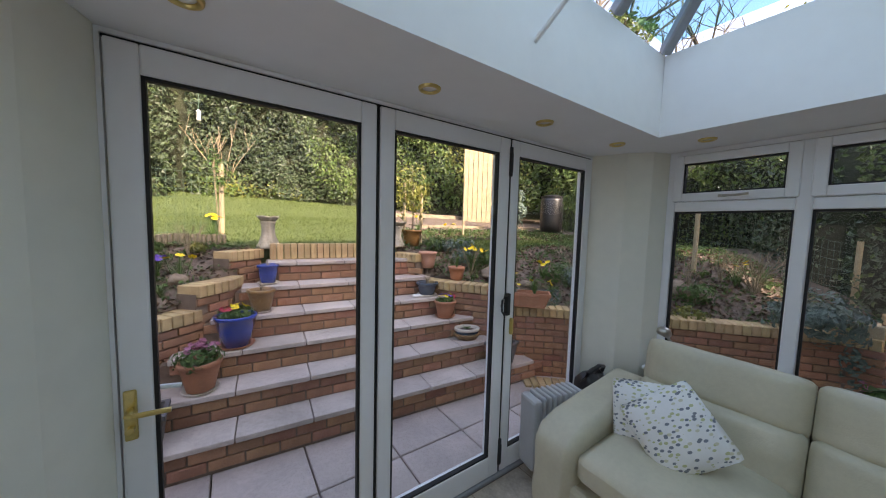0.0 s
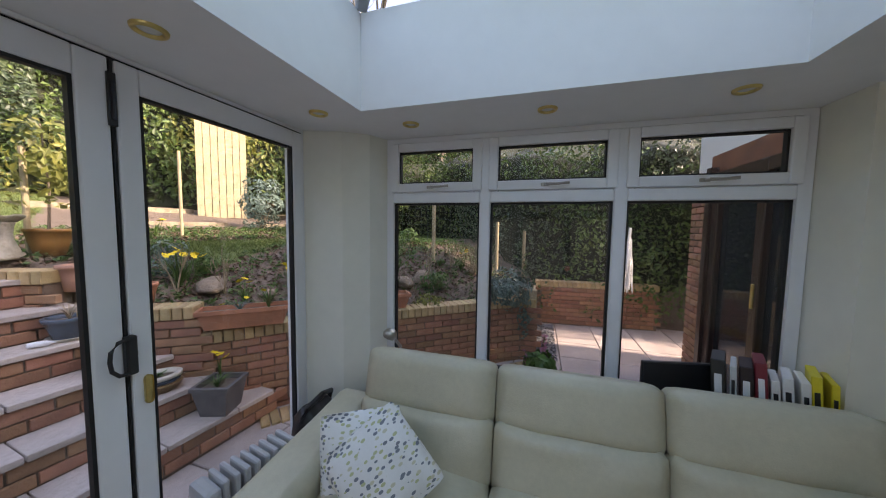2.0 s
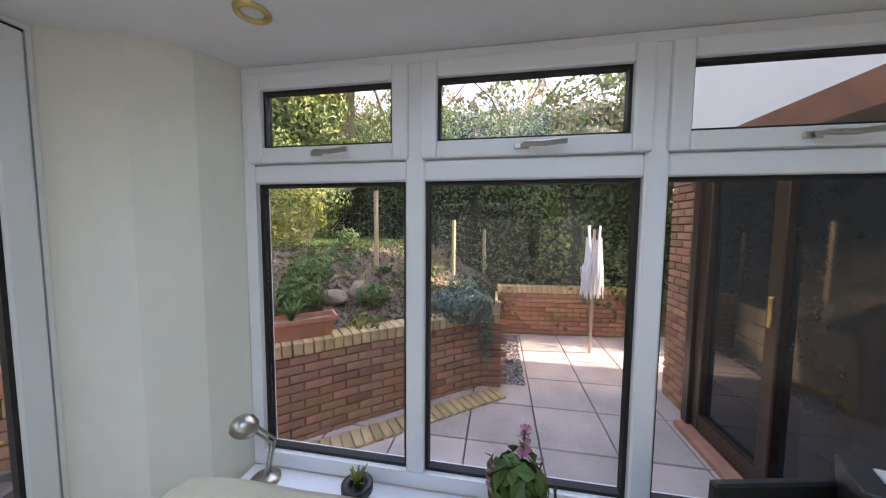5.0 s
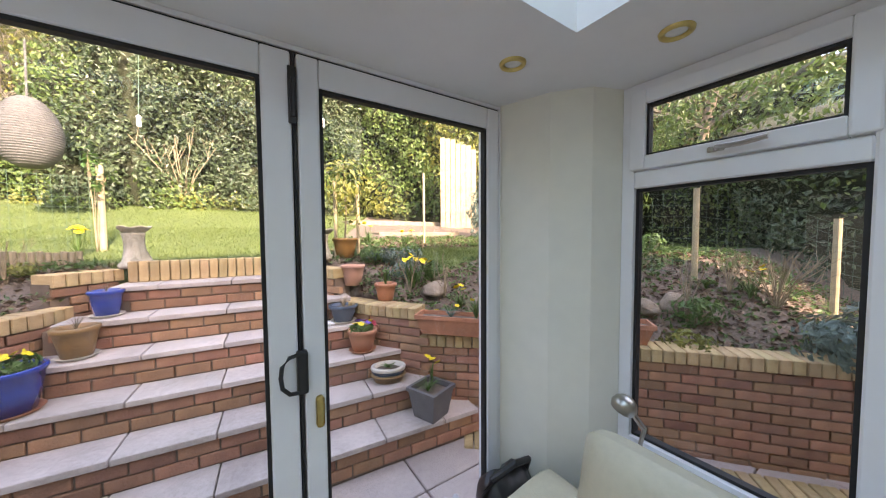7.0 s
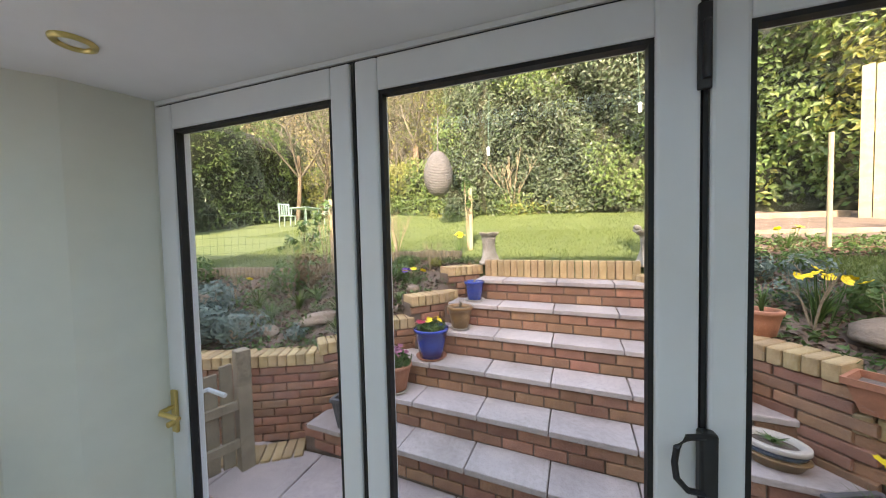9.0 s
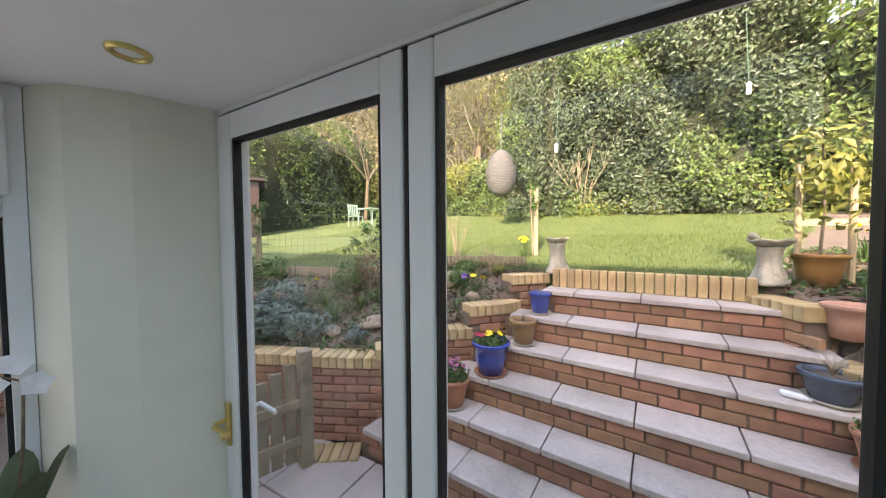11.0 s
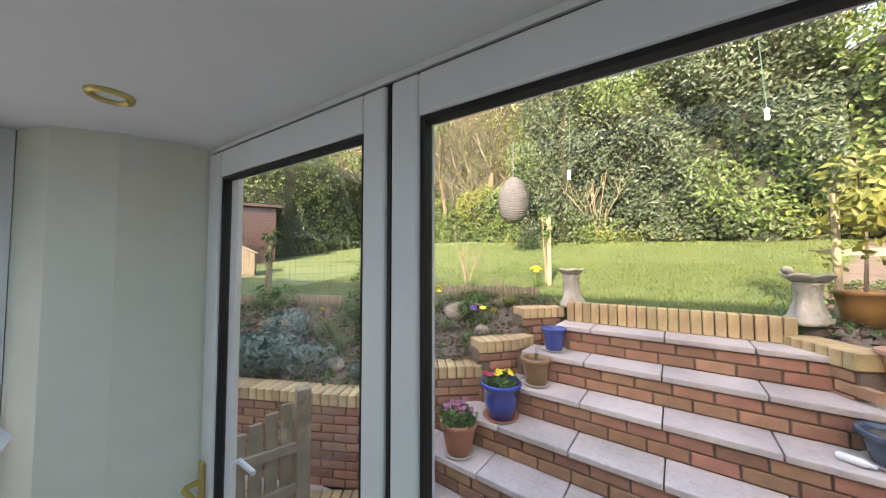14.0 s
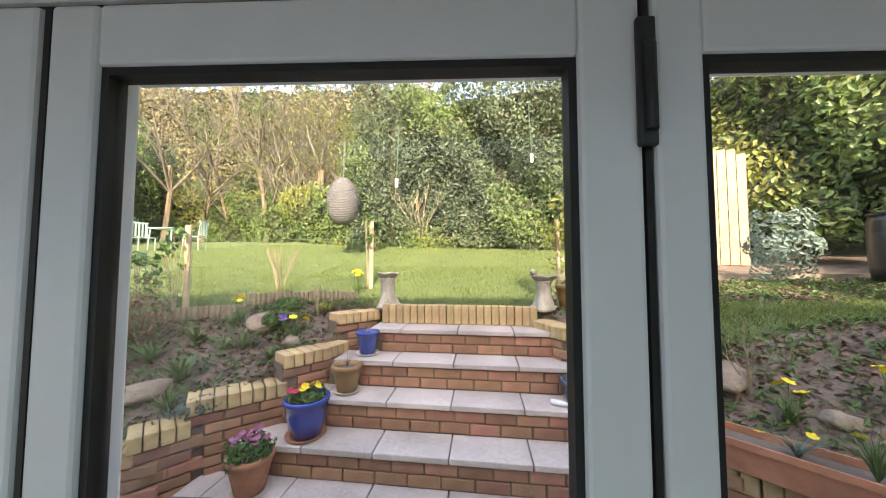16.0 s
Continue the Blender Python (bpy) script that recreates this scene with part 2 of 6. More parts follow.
def lathe(bm, prof, n=24, cap=True, m=None):
    rings = []
    for r, z in prof:
        rings.append([bm.verts.new((r * math.cos(a), r * math.sin(a), z)) for a in [2 * math.pi * i / n for i in range(n)]])
    for a, b in zip(rings, rings[1:]):
        for i in range(n):
            bm.faces.new((a[i], a[(i + 1) % n], b[(i + 1) % n], b[i]))
    if cap:
        bm.faces.new(rings[0][::-1])
        bm.faces.new(rings[-1])
    if m is not None:
        bmesh.ops.transform(bm, matrix=m, verts=[v for r in rings for v in r])


def lt(prof, n=24, cap=True, m=None):
    bm = bmesh.new()
    lathe(bm, prof, n, cap, m)
    return bm


def tube(bm, pts, r, n=8, r1=None):
    pts = [Vector(p) for p in pts]
    rings = []
    for i, p in enumerate(pts):
        d = (pts[min(i + 1, len(pts) - 1)] - pts[max(i - 1, 0)]).normalized()
        a = d.cross(Vector((0, 0, 1)) if abs(d.z) < 0.9 else Vector((1, 0, 0))).normalized()
        b = d.cross(a)
        rr = r if r1 is None else r + (r1 - r) * i / max(1, len(pts) - 1)
        rings.append([bm.verts.new(p + rr * (math.cos(t) * a + math.sin(t) * b)) for t in [2 * math.pi * k / n for k in range(n)]])
    for a, b in zip(rings, rings[1:]):
        for i in range(n):
            bm.faces.new((a[i], a[(i + 1) % n], b[(i + 1) % n], b[i]))
    bm.faces.new(rings[0][::-1])
    bm.faces.new(rings[-1])


def tb(pts, r, n=8, r1=None):
    bm = bmesh.new()
    tube(bm, pts, r, n, r1)
    return bm


def prism(pts, z0, z1):
    """A solid from a counter-clockwise outline."""
    bm = bmesh.new()
    lo = [bm.verts.new((x, y, z0)) for x, y in pts]
    hi = [bm.verts.new((x, y, z1)) for x, y in pts]
    n = len(pts)
    bm.faces.new(lo[::-1])
    bm.faces.new(hi)
    for i in range(n):
        bm.faces.new((lo[i], lo[(i + 1) % n], hi[(i + 1) % n], hi[i]))
    bmesh.ops.recalc_face_normals(bm, faces=bm.faces)
    return bm


def structure(name, bm, material, label, category, smooth=False):
    return tagged(mesh_ob(name, bm, material, smooth), label, category, kind="structure")


def leaves(name, pts, nrm, size, material, parent=None, seed=1, droop=0.3, jitter=0.8, aspect=0.55):
    """Many small bent leaves at the points, facing roughly along nrm."""
    rg = np.random.default_rng(seed)
    n = len(pts)
    d = nrm + rg.normal(0, jitter, (n, 3))
    d /= np.linalg.norm(d, axis=1)[:, None] + 1e-9
    t = np.cross(d, rg.normal(0, 1, (n, 3)))
    t[:, 2] -= droop
    t /= np.linalg.norm(t, axis=1)[:, None] + 1e-9
    s = np.cross(t, d)
    L = size * rg.uniform(0.6, 1.35, (n, 1))
    W = L * aspect * 0.5
    a = pts - t * L * 0.5
    b = pts + s * W + d * L * 0.06
    c = pts + t * L * 0.5 - d * L * 0.1
    e = pts - s * W + d * L * 0.06
    v = np.stack([a, b, c, e], 1).reshape(-1, 3)
    idx = np.arange(n) * 4
    f = np.concatenate([np.stack([idx, idx + 1, idx + 2], 1), np.stack([idx, idx + 2, idx + 3], 1)])
    me = bpy.data.meshes.new(name)
    me.from_pydata(v.tolist(), [], f.tolist())
    me.materials.append(material)
    ob = new(name, me)
    if parent:
        ob.parent = parent
    return ob

# ---------------------------------------------------------------- the room
CEIL = 2.12
WELL = (0.15, -2.15, 2.345, -0.495)
XL, XR = -0.314, 2.83            # inner faces of the side windows
YB = -3.05                      # back wall

structure("floor", bx(-0.40, YB - 0.2, -0.34, 2.91, 0.12, 0.0), M_MORTAR, "beige stone tiled floor with narrow grout joints", "floor")
# soffit ring round the roof lantern, with its upstand
bm = bmesh.new()
x0, y0, x1, y1 = WELL
for b in ((-0.40, y1, 2.92, 0.12), (-0.40, YB - 0.2, 2.92, y0), (-0.40, y0, x0, y1), (x1, y0, 2.92, y1)):
    box(bm, b[0], b[1], CEIL, b[2], b[3], CEIL + 0.2)
structure("ceiling", bm, M_CEIL, "white plastered flat soffit round a roof lantern", "ceiling")
bm = bmesh.new()
UP = 2.57
box(bm, x0 - 0.12, y1 + 0.002, CEIL + 0.2, x1 + 0.12, y1 + 0.12, UP)
box(bm, x0 - 0.12, y0 - 0.12, CEIL + 0.2, x1 + 0.12, y0 - 0.002, UP)
box(bm, x0 - 0.12, y0, CEIL + 0.2, x0 - 0.002, y1, UP)
box(bm, x1 + 0.002, y0, CEIL + 0.2, x1 + 0.12, y1, UP)
structure("ceiling_upstand", bm, M_CEIL, "white plastered upstand of the roof lantern", "ceiling")

# roof lantern: hipped, with grey bars and glass
lantern = thing("roof_lantern", 0, 0, UP, "hipped glass roof lantern with grey aluminium bars", "roof lantern")
ym = (y0 + y1) / 2
ra, rb = (x0 + 0.82, ym, 0.52), (x1 - 0.82, ym, 0.52)


def bar(p, q, w=0.055, h=0.06):
    p, q = Vector(p), Vector(q)
    L = (q - p).length
    m = Matrix.Translation(p) @ (q - p).to_track_quat("X", "Z").to_matrix().to_4x4()
    return bx(0, -w / 2, -h / 2, L, w / 2, h / 2, 0.008, 1, m)


part("ridge", bar(ra, rb, 0.08, 0.08), M_GREYMETAL, lantern)
for cx, cy, r in ((x0, y0, ra), (x0, y1, ra), (x1, y0, rb), (x1, y1, rb)):
    part("hip_bar", bar((cx, cy, 0.02), r), M_GREYMETAL, lantern)
for k in (1, 2, 3):
    xx = x0 + (x1 - x0) * k / 4
    top = (min(max(xx, ra[0]), rb[0]), ym, 0.52)
    for yy in (y0, y1):
        part("rafter_bar", bar((xx, yy, 0.02), top), M_GREYMETAL, lantern)
for xx, r in ((x0, ra), (x1, rb)):
    part("rafter_bar", bar((xx, ym, 0.02), r), M_GREYMETAL, lantern)
for f in (((x0, y0), (x1, y0), rb, ra), ((x1, y1), (x0, y1), ra, rb), ((x0, y1), (x0, y0), ra), ((x1, y0), (x1, y1), rb)):
    bm = bmesh.new()
    bm.faces.new([bm.verts.new((p[0], p[1], (p[2] if len(p) > 2 else 0.02) + 0.035)) for p in f])
    g = part("pane", bm, M_ROOFGLASS, lantern)
    g.visible_shadow = False
part("tie_rod", tb([(1.25, y1 + 0.03, -0.31), (1.25, -0.75, -0.13), (1.25, ym, 0.30)], 0.009), M_WHITE, lantern, "slim white steel tie rod")

# corner piers beside the doors, back wall, walls under the windows
PIER = [(2.528, 0.12), (2.528, -0.004), (2.598, -0.21), (2.70, -0.335), (2.829, -0.384), (2.91, -0.384), (2.91, 0.12)]
structure("wall_corner_1", prism(PIER[::-1], 0, CEIL), M_PLASTER, "magnolia painted plaster corner pier", "wall")
structure("wall_corner_2", prism([(2.516 - x, y) for x, y in PIER], 0, CEIL), M_PLASTER, "magnolia painted plaster corner pier", "wall")
structure("wall_back", bx(-0.40, YB - 0.2, 0, 2.92, YB, CEIL), M_PLASTER, "magnolia painted plaster wall", "wall")
structure("wall_east", bx(2.585, YB + 0.002, 0, 2.91, -2.502, CEIL), M_PLASTER, "magnolia painted plaster wall", "wall")
structure("wall_west", bx(-0.394, YB + 0.002, 0, -0.069, -2.502, CEIL), M_PLASTER, "magnolia painted plaster wall", "wall")
structure("wall_under_window_1", bx(2.79, -2.50, -0.3, 2.91, -0.386, 0.628), M_PLASTER, "magnolia painted plaster wall under the window", "wall")
structure("wall_under_window_2", bx(-0.394, -2.50, -0.3, -0.274, -0.386, 0.628), M_PLASTER, "magnolia painted plaster wall under the window", "wall")
structure("window_sill_1", bx(2.62, -2.498, 0.63, 2.829, -0.387, 0.658, 0.006), M_UPVC, "white window board", "sill")
structure("window_sill_2", bx(-0.313, -2.498, 0.63, -0.104, -0.387, 0.658, 0.006), M_UPVC, "white window board", "sill")


# bifold doors
def leaf(name, xa, xb, ga, gb, label):
    t = thing(name, xa, 0, 0.0, label, "door", "bifold door leaves")
    w = xb - xa
    ZB, ZT, GZ0, GZ1 = 0.035, 2.096, 0.165, 2.008
    part("stile", bx(0.004, 0, ZB, ga - xa, 0.065, ZT, 0.007, 2), M_UPVC, t)
    part("stile", bx(gb - xa, 0, ZB, w - 0.004, 0.065, ZT, 0.007, 2), M_UPVC, t)
    part("rail", bx(ga - xa, 0.0015, GZ1, gb - xa, 0.0635, ZT, 0.005, 2), M_UPVC, t)
    part("rail", bx(ga - xa, 0.0015, ZB, gb - xa, 0.0635, GZ0, 0.005, 2), M_UPVC, t)
    bm = bmesh.new()
    s = 0.011
    box(bm, ga - xa, 0.008, GZ0, ga - xa + s, 0.034, GZ1)
    box(bm, gb - xa - s, 0.008, GZ0, gb - xa, 0.034, GZ1)
    box(bm, ga - xa + s, 0.008, GZ0, gb - xa - s, 0.034, GZ0 + s)
    box(bm, ga - xa + s, 0.008, GZ1 - s, gb - xa - s, 0.034, GZ1)
    part("gasket", bm, M_GASKET, t, "black rubber glazing gasket")
    g = part("pane", bx(ga - xa + s, 0.018, GZ0 + s, gb - xa - s, 0.024, GZ1 - s), M_GLASS, t, "clear glass pane")
    g.visible_shadow = False
    return t


LM, MR, FR = 0.841, 1.669, 2.528
d1 = leaf("door_1", 0.0, LM - 0.004, 0.082, 0.765, "closed white bifold door leaf with brass lever handle")
d2 = leaf("door_2", LM + 0.004, MR - 0.004, 0.920, 1.580, "closed white bifold door leaf")
d3 = leaf("door_3", MR + 0.004, FR - 0.012, 1.742, 2.445, "closed white bifold door leaf with brass latch")
fr = thing("door_frame", 0, 0, 0, "white door frame with dark threshold", "door frame", kind="structure")
part("head", bx(-0.012, 0.006, 2.104, 2.528, 0.10, 2.119), M_UPVC, fr)
part("jamb", bx(-0.012, 0.006, 0.0, -0.001, 0.10, 2.104), M_UPVC, fr)
part("jamb", bx(2.517, 0.006, 0.0, 2.528, 0.10, 2.104), M_UPVC, fr)
part("threshold", bx(-0.012, -0.01, 0.001, 2.528, 0.12, 0.032, 0.006), M_GREYMETAL, fr, "dark grey aluminium threshold")
for xx in (LM, MR):
    part("seal", bx(xx - 0.0045, 0.004, 0.035, xx + 0.0045, 0.06, 2.096), M_GASKET, fr, "black rubber seal between leaves")
part("head_seal", bx(0.0, 0.012, 2.0965, 2.517, 0.06, 2.1035), M_GASKET, fr)

# door furniture
h = part("door_handle", bx(0.012, -0.012, 0.885, 0.044, 0.0, 1.047, 0.006, 2), M_BRASS, d1, "brass lever handle on a long backplate")
bm = tb([(0.028, -0.012, 0.985), (0.028, -0.05, 0.985), (0.04, -0.058, 0.985), (0.13, -0.056, 0.98)], 0.0085)
part("lever", bm, M_BRASS, h)
part("key_cylinder", lt([(0.011, 0), (0.011, 0.02), (0.006, 0.022)], 16, True, Matrix.Translation((0.028, -0.012, 0.925)) @ pose(0, 0, 0, 90, 0, 0)), M_BRASS, h)
part("outside_lever", tb([(0.05, 0.066, 1.0), (0.05, 0.10, 1.0), (0.14, 0.105, 0.985)], 0.009), M_WHITE, h, "white lever on the outer side")
for z0, z1 in ((1.88, 2.05), (0.09, 0.26)):
    hg = part("hinge", bx(-0.022, -0.010, z0, 0.002, 0.0, z1, 0.003, 2), M_BLACK, d3, "black hinge")
    part("knuckle", lt([(0.008, 0), (0.008, z1 - z0 - 0.06), (0.006, z1 - z0 - 0.055)], 14, True, Matrix.Translation((-0.008, -0.010, z0 + 0.02))), M_BLACK, hg)
hd = part("pull_handle", bx(-0.020, -0.028, 1.05, 0.012, 0.0, 1.185, 0.006, 2), M_BLACK, d3, "black D-shaped pull handle")
part("grip", tb([(-0.012, -0.024, 1.178), (-0.042, -0.028, 1.174), (-0.062, -0.03, 1.15), (-0.066, -0.03, 1.118), (-0.062, -0.03, 1.085), (-0.042, -0.028, 1.062), (-0.012, -0.024, 1.058)], 0.0065), M_BLACK, hd)
part("latch", bx(0.034, -0.014, 0.92, 0.060, 0.0, 1.025, 0.012, 2), M_BRASS, d3, "brass latch plate")


# side windows: three lights, each with a top-hung vent
def side_window(name, label):
    t = thing(name, 0, 0, 0, label, "window", kind="structure")
    ZB, ZT, END = 0.658, 2.118, 2.112       # along -y from the doors' end
    TR = 1.718
    f = 0.07
    # outer frame, mullions, transom (depth along x from 0 to f)
    part("frame", bx(0, 0, ZB, f, 0.045, ZT), M_UPVC, t)
    part("frame", bx(0, 2.06, ZB, f, END, ZT), M_UPVC, t)
    part("frame", bx(0, 0.045, 2.09, f, 2.06, ZT), M_UPVC, t)
    part("frame", bx(0, 0.045, ZB, f, 2.06, ZB + 0.055), M_UPVC, t)
    part("mullion", bx(-0.004, 0.604, ZB + 0.055, f, 0.668, 2.09, 0.006), M_UPVC, t)
    part("mullion", bx(-0.004, 1.316, ZB + 0.055, f, 1.38, 2.09, 0.006), M_UPVC, t)
    bays = [(0.045, 0.604), (0.668, 1.316), (1.38, 2.06)]
    for (a, b) in bays:
        part("transom", bx(-0.002, a, TR, f, b, 1.782, 0.005), M_UPVC, t)
        # fixed lower light
        s = 0.012
        za, zb = ZB + 0.055, TR
        ga, gb = a, b
        bm = bmesh.new()
        box(bm, 0.02, ga, za, 0.05, ga + s, zb)
        box(bm, 0.02, gb - s, za, 0.05, gb, zb)
        box(bm, 0.02, ga + s, za, 0.05, gb - s, za + s)
        box(bm, 0.02, ga + s, zb - s, 0.05, gb - s, zb)
        part("gasket", bm, M_GASKET, t)
        g = part("pane", bx(0.032, ga + s, za + s, 0.037, gb - s, zb - s), M_GLASS, t)
        g.visible_shadow = False
        # opening vent above
        v = part("vent", bx(-0.02, a - 0.012, 1.786, 0.045, a + 0.042, 2.084, 0.006, 2), M_UPVC, t, "white top-hung vent")
        part("vent_rail", bx(-0.02, b - 0.042, 1.786, 0.045, b + 0.012, 2.084, 0.006, 2), M_UPVC, v)
        part("vent_rail", bx(-0.019, a + 0.042, 1.786, 0.044, b - 0.042, 1.838, 0.005, 2), M_UPVC, v)
        part("vent_rail", bx(-0.019, a + 0.042, 2.034, 0.044, b - 0.042, 2.084, 0.005, 2), M_UPVC, v)
        bm = bmesh.new()
        ga, gb, za, zb = a + 0.042, b - 0.042, 1.838, 2.034
        s = 0.009
        box(bm, 0.0, ga, za, 0.03, ga + s, zb)
        box(bm, 0.0, gb - s, za, 0.03, gb, zb)
        box(bm, 0.0, ga + s, za, 0.03, gb - s, za + s)
        box(bm, 0.0, ga + s, zb - s, 0.03, gb - s, zb)
        part("vent_gasket", bm, M_GASKET, v)
        g = part("vent_pane", bx(0.012, ga + s, za + s, 0.016, gb - s, zb - s), M_GLASS, v)
        g.visible_shadow = False
        yc = (a + b) / 2
        k = part("vent_handle", bx(-0.028, yc - 0.045, 1.803, -0.02, yc + 0.0, 1.821, 0.003), M_CHROME, v, "brushed steel window handle")
        bm = tb([(-0.032, yc - 0.02, 1.812), (-0.05, yc - 0.015, 1.812), (-0.052, yc + 0.04, 1.81), (-0.05, yc + 0.10, 1.816)], 0.008)
        part("lever", bm, M_CHROME, t)
    return t


w1 = side_window("window_1", "white casement window with three top vents")
w1.matrix_basis = Matrix(((1, 0, 0, XR), (0, -1, 0, -0.386), (0, 0, 1, 0), (0, 0, 0, 1)))
w2 = side_window("window_2", "white casement window with three top vents")
w2.matrix_basis = Matrix(((-1, 0, 0, XL), (0, -1, 0, -0.386), (0, 0, 1, 0), (0, 0, 0, 1)))

# downlights
M_LAMP = mat("lamp_lens", (0.75, 0.75, 0.72), 0.2, var=0.03)
first = None
for px, py in ((0.21, -0.29), (0.955, -0.228), (1.63, -0.255), (2.31, -0.28), (2.58, -0.655), (2.545, -1.352), (2.53, -2.083), (-0.03, -1.352), (-0.02, -2.083)):
    if first is None:
        first = thing("downlight", px, py, CEIL, "brass rimmed recessed ceiling downlight, unlit", "downlight", "ceiling downlights")
        part("rim", lt([(0.028, -0.001), (0.028, -0.006), (0.036, -0.011), (0.043, -0.008), (0.045, 0.0)], 28, False), M_BRASS, first, "polished brass rim", True)
        part("lens", lt([(0.027, -0.002), (0.015, -0.0045)], 24, True), M_LAMP, first)
    else:
        copy_thing(first, pose(px, py, CEIL))

# ---------------------------------------------------------------- the garden: ground
# line where the retaining walls stand: x, y, height of the soil behind
LINE = [(-14, -3.0, 0.3), (-3.2, 0.45, 0.45), (-1.54, 1.12, 0.50), (-0.5, 1.54, 0.60), (0.1, 2.12, 0.87), (0.45, 2.55, 1.08), (0.62, 2.86, 1.27),
        (2.20, 2.74, 1.27), (2.36, 2.30, 1.03), (2.60, 1.84, 0.86), (2.93, 1.40, 0.64), (3.55, 0.88, 0.57), (4.02, 0.33, 0.55), (4.65, -0.42, 0.54), (5.2, -1.02, 0.50), (5.35, -1.25, 0.40), (7.12, -1.35, 0.45), (7.26, -3.4, 0.45), (7.5, -14, 0.3)]
LP = np.array([p[:2] for p in LINE], float)
LB = np.array([p[2] for p in LINE], float)


def terrain(x, y):
    """Height of the garden at arrays x, y; the paved side of the line is sunk."""
    best = np.full(x.shape, 1e9)
    base = np.zeros(x.shape)
    side = np.zeros(x.shape)
    for (ax, ay), (qx, qy), ha, hb in zip(LP[:-1], LP[1:], LB[:-1], LB[1:]):
        dx, dy = qx - ax, qy - ay
        u = np.clip(((x - ax) * dx + (y - ay) * dy) / (dx * dx + dy * dy), 0, 1)
        d = np.hypot(x - ax - u * dx, y - ay - u * dy)
        cr = dx * (y - ay) - dy * (x - ax)
        m = d < best - 1e-9
        best, base, side = np.where(m, d, best), np.where(m, ha + (hb - ha) * u, base), np.where(m, cr, side)
    far = 1.29 + 0.138 * np.maximum(0, np.minimum(y, 14) - 3.0) + 0.05 * np.maximum(0, y - 14)
    far = np.where(x > 3, np.maximum(far, 1.0 + 0.12 * np.clip(best - 1.0, 0, 9)), far)
    far = np.where(x < -1, np.minimum(far, 1.1 + 0.15 * np.clip(best - 1, 0, 12)) , far)
    s = np.clip(best / 1.9, 0, 1)
    s = s * s * (3 - 2 * s)
    h = base - 0.02 + (np.maximum(far, base) - base) * s
    return np.where((side > 0) & (best > 0.15), h, -0.36)


def hz(x, y):
    return float(terrain(np.array([float(x)]), np.array([float(y)]))[0])


def spaced(lo, hi, a, b, fine):
    inner = np.arange(lo, hi + 1e-6, fine)
    left = lo - np.geomspace(0.3, lo - a, 22)[::-1]
    right = hi + np.geomspace(0.3, b - hi, 22)
    return np.concatenate([left, inner, right])


gx, gy = spaced(-8, 10, -400, 400, 0.12), spaced(-4.0, 14, -400, 400, 0.12)
GX, GY = np.meshgrid(gx, gy)
GZ = terrain(GX, GY)
rg = np.random.default_rng(3)
GZ = GZ + np.where(GZ > -0.3, rg.normal(0, 0.008, GZ.shape), 0)
nx, ny = len(gx), len(gy)
vv = np.stack([GX, GY, GZ], -1).reshape(-1, 3)
ii = (np.arange(ny - 1)[:, None] * nx + np.arange(nx - 1)[None]).reshape(-1)
ff = np.stack([ii, ii + 1, ii + 1 + nx, ii + nx], 1)
me = bpy.data.meshes.new("ground")
me.from_pydata(vv.tolist(), [], ff.tolist())
me.materials.append(M_SOIL)
me.materials.append(M_GRASS)
cxy = vv[ff].mean(1)


LOGS = [(-8.0, 0.2), (-3.7, 1.95), (-3.14, 2.18), (-2.45, 2.45), (-1.9, 2.62), (-1.4, 2.92), (-0.85, 3.30), (-0.45, 3.30), (-0.1, 3.36), (0.25, 3.35)]


def lawn_edge(x):
    """y at which the lawn begins, along x."""
    return np.where(x < 0.5, np.interp(x, [p[0] for p in LOGS], [p[1] for p in LOGS]), np.where(x < 2.4, 2.86, 3.1 + 2.2 * (x - 2.4)))


isgrass = (cxy[:, 1] > lawn_edge(cxy[:, 0])) | ((cxy[:, 0] > 3.6) & (cxy[:, 0] < 6.2) & (cxy[:, 1] > 2.3) & (cxy[:, 1] < 3.3))
isgrass |= (cxy[:, 0] > 5.6 + 0.25 * np.sin(cxy[:, 1] * 5)) & (cxy[:, 1] > 0.5 + 0.12 * np.sin(cxy[:, 0] * 4)) & (cxy[:, 1] < 3.2)
isgrass |= np.hypot(cxy[:, 0], cxy[:, 1]) > 30
me.polygons.foreach_set("material_index", isgrass.astype(np.int32))
me.polygons.foreach_set("use_smooth", np.ones(len(ff), dtype=bool))
tagged(new("ground", me), "sloping garden ground of mown lawn and bare soil beds", "ground", kind="structure")

# patio slabs
PZ = -0.20
patio = thing("patio", 0, 0, PZ, "pinkish concrete slab patio with dark joints", "patio", kind="structure")
part("bedding", bx(-7, -9, -0.08, 7.6, 1.4, -0.045), M_MORTAR, patio)

# ---------------------------------------------------------------- steps
RISE, GO = 0.218, 0.268
STEP = [(1.14 + GO * k, 0.04 + RISE * k) for k in range(6)]
SKEW = 5.0                      # degrees by which the flight turns from the doors
XLEFT = [-0.70, -0.52, -0.28, -0.04, 0.18, 0.40]
XRIGHT = [3.12, 2.84, 2.62, 2.46, 2.28, 2.08]


def step_at(k, x, dy):
    """A spot on tread k, dy behind its nosing."""
    return x, STEP[k][0] - math.tan(radians(SKEW)) * (x - 1.3) + dy, STEP[k][1]


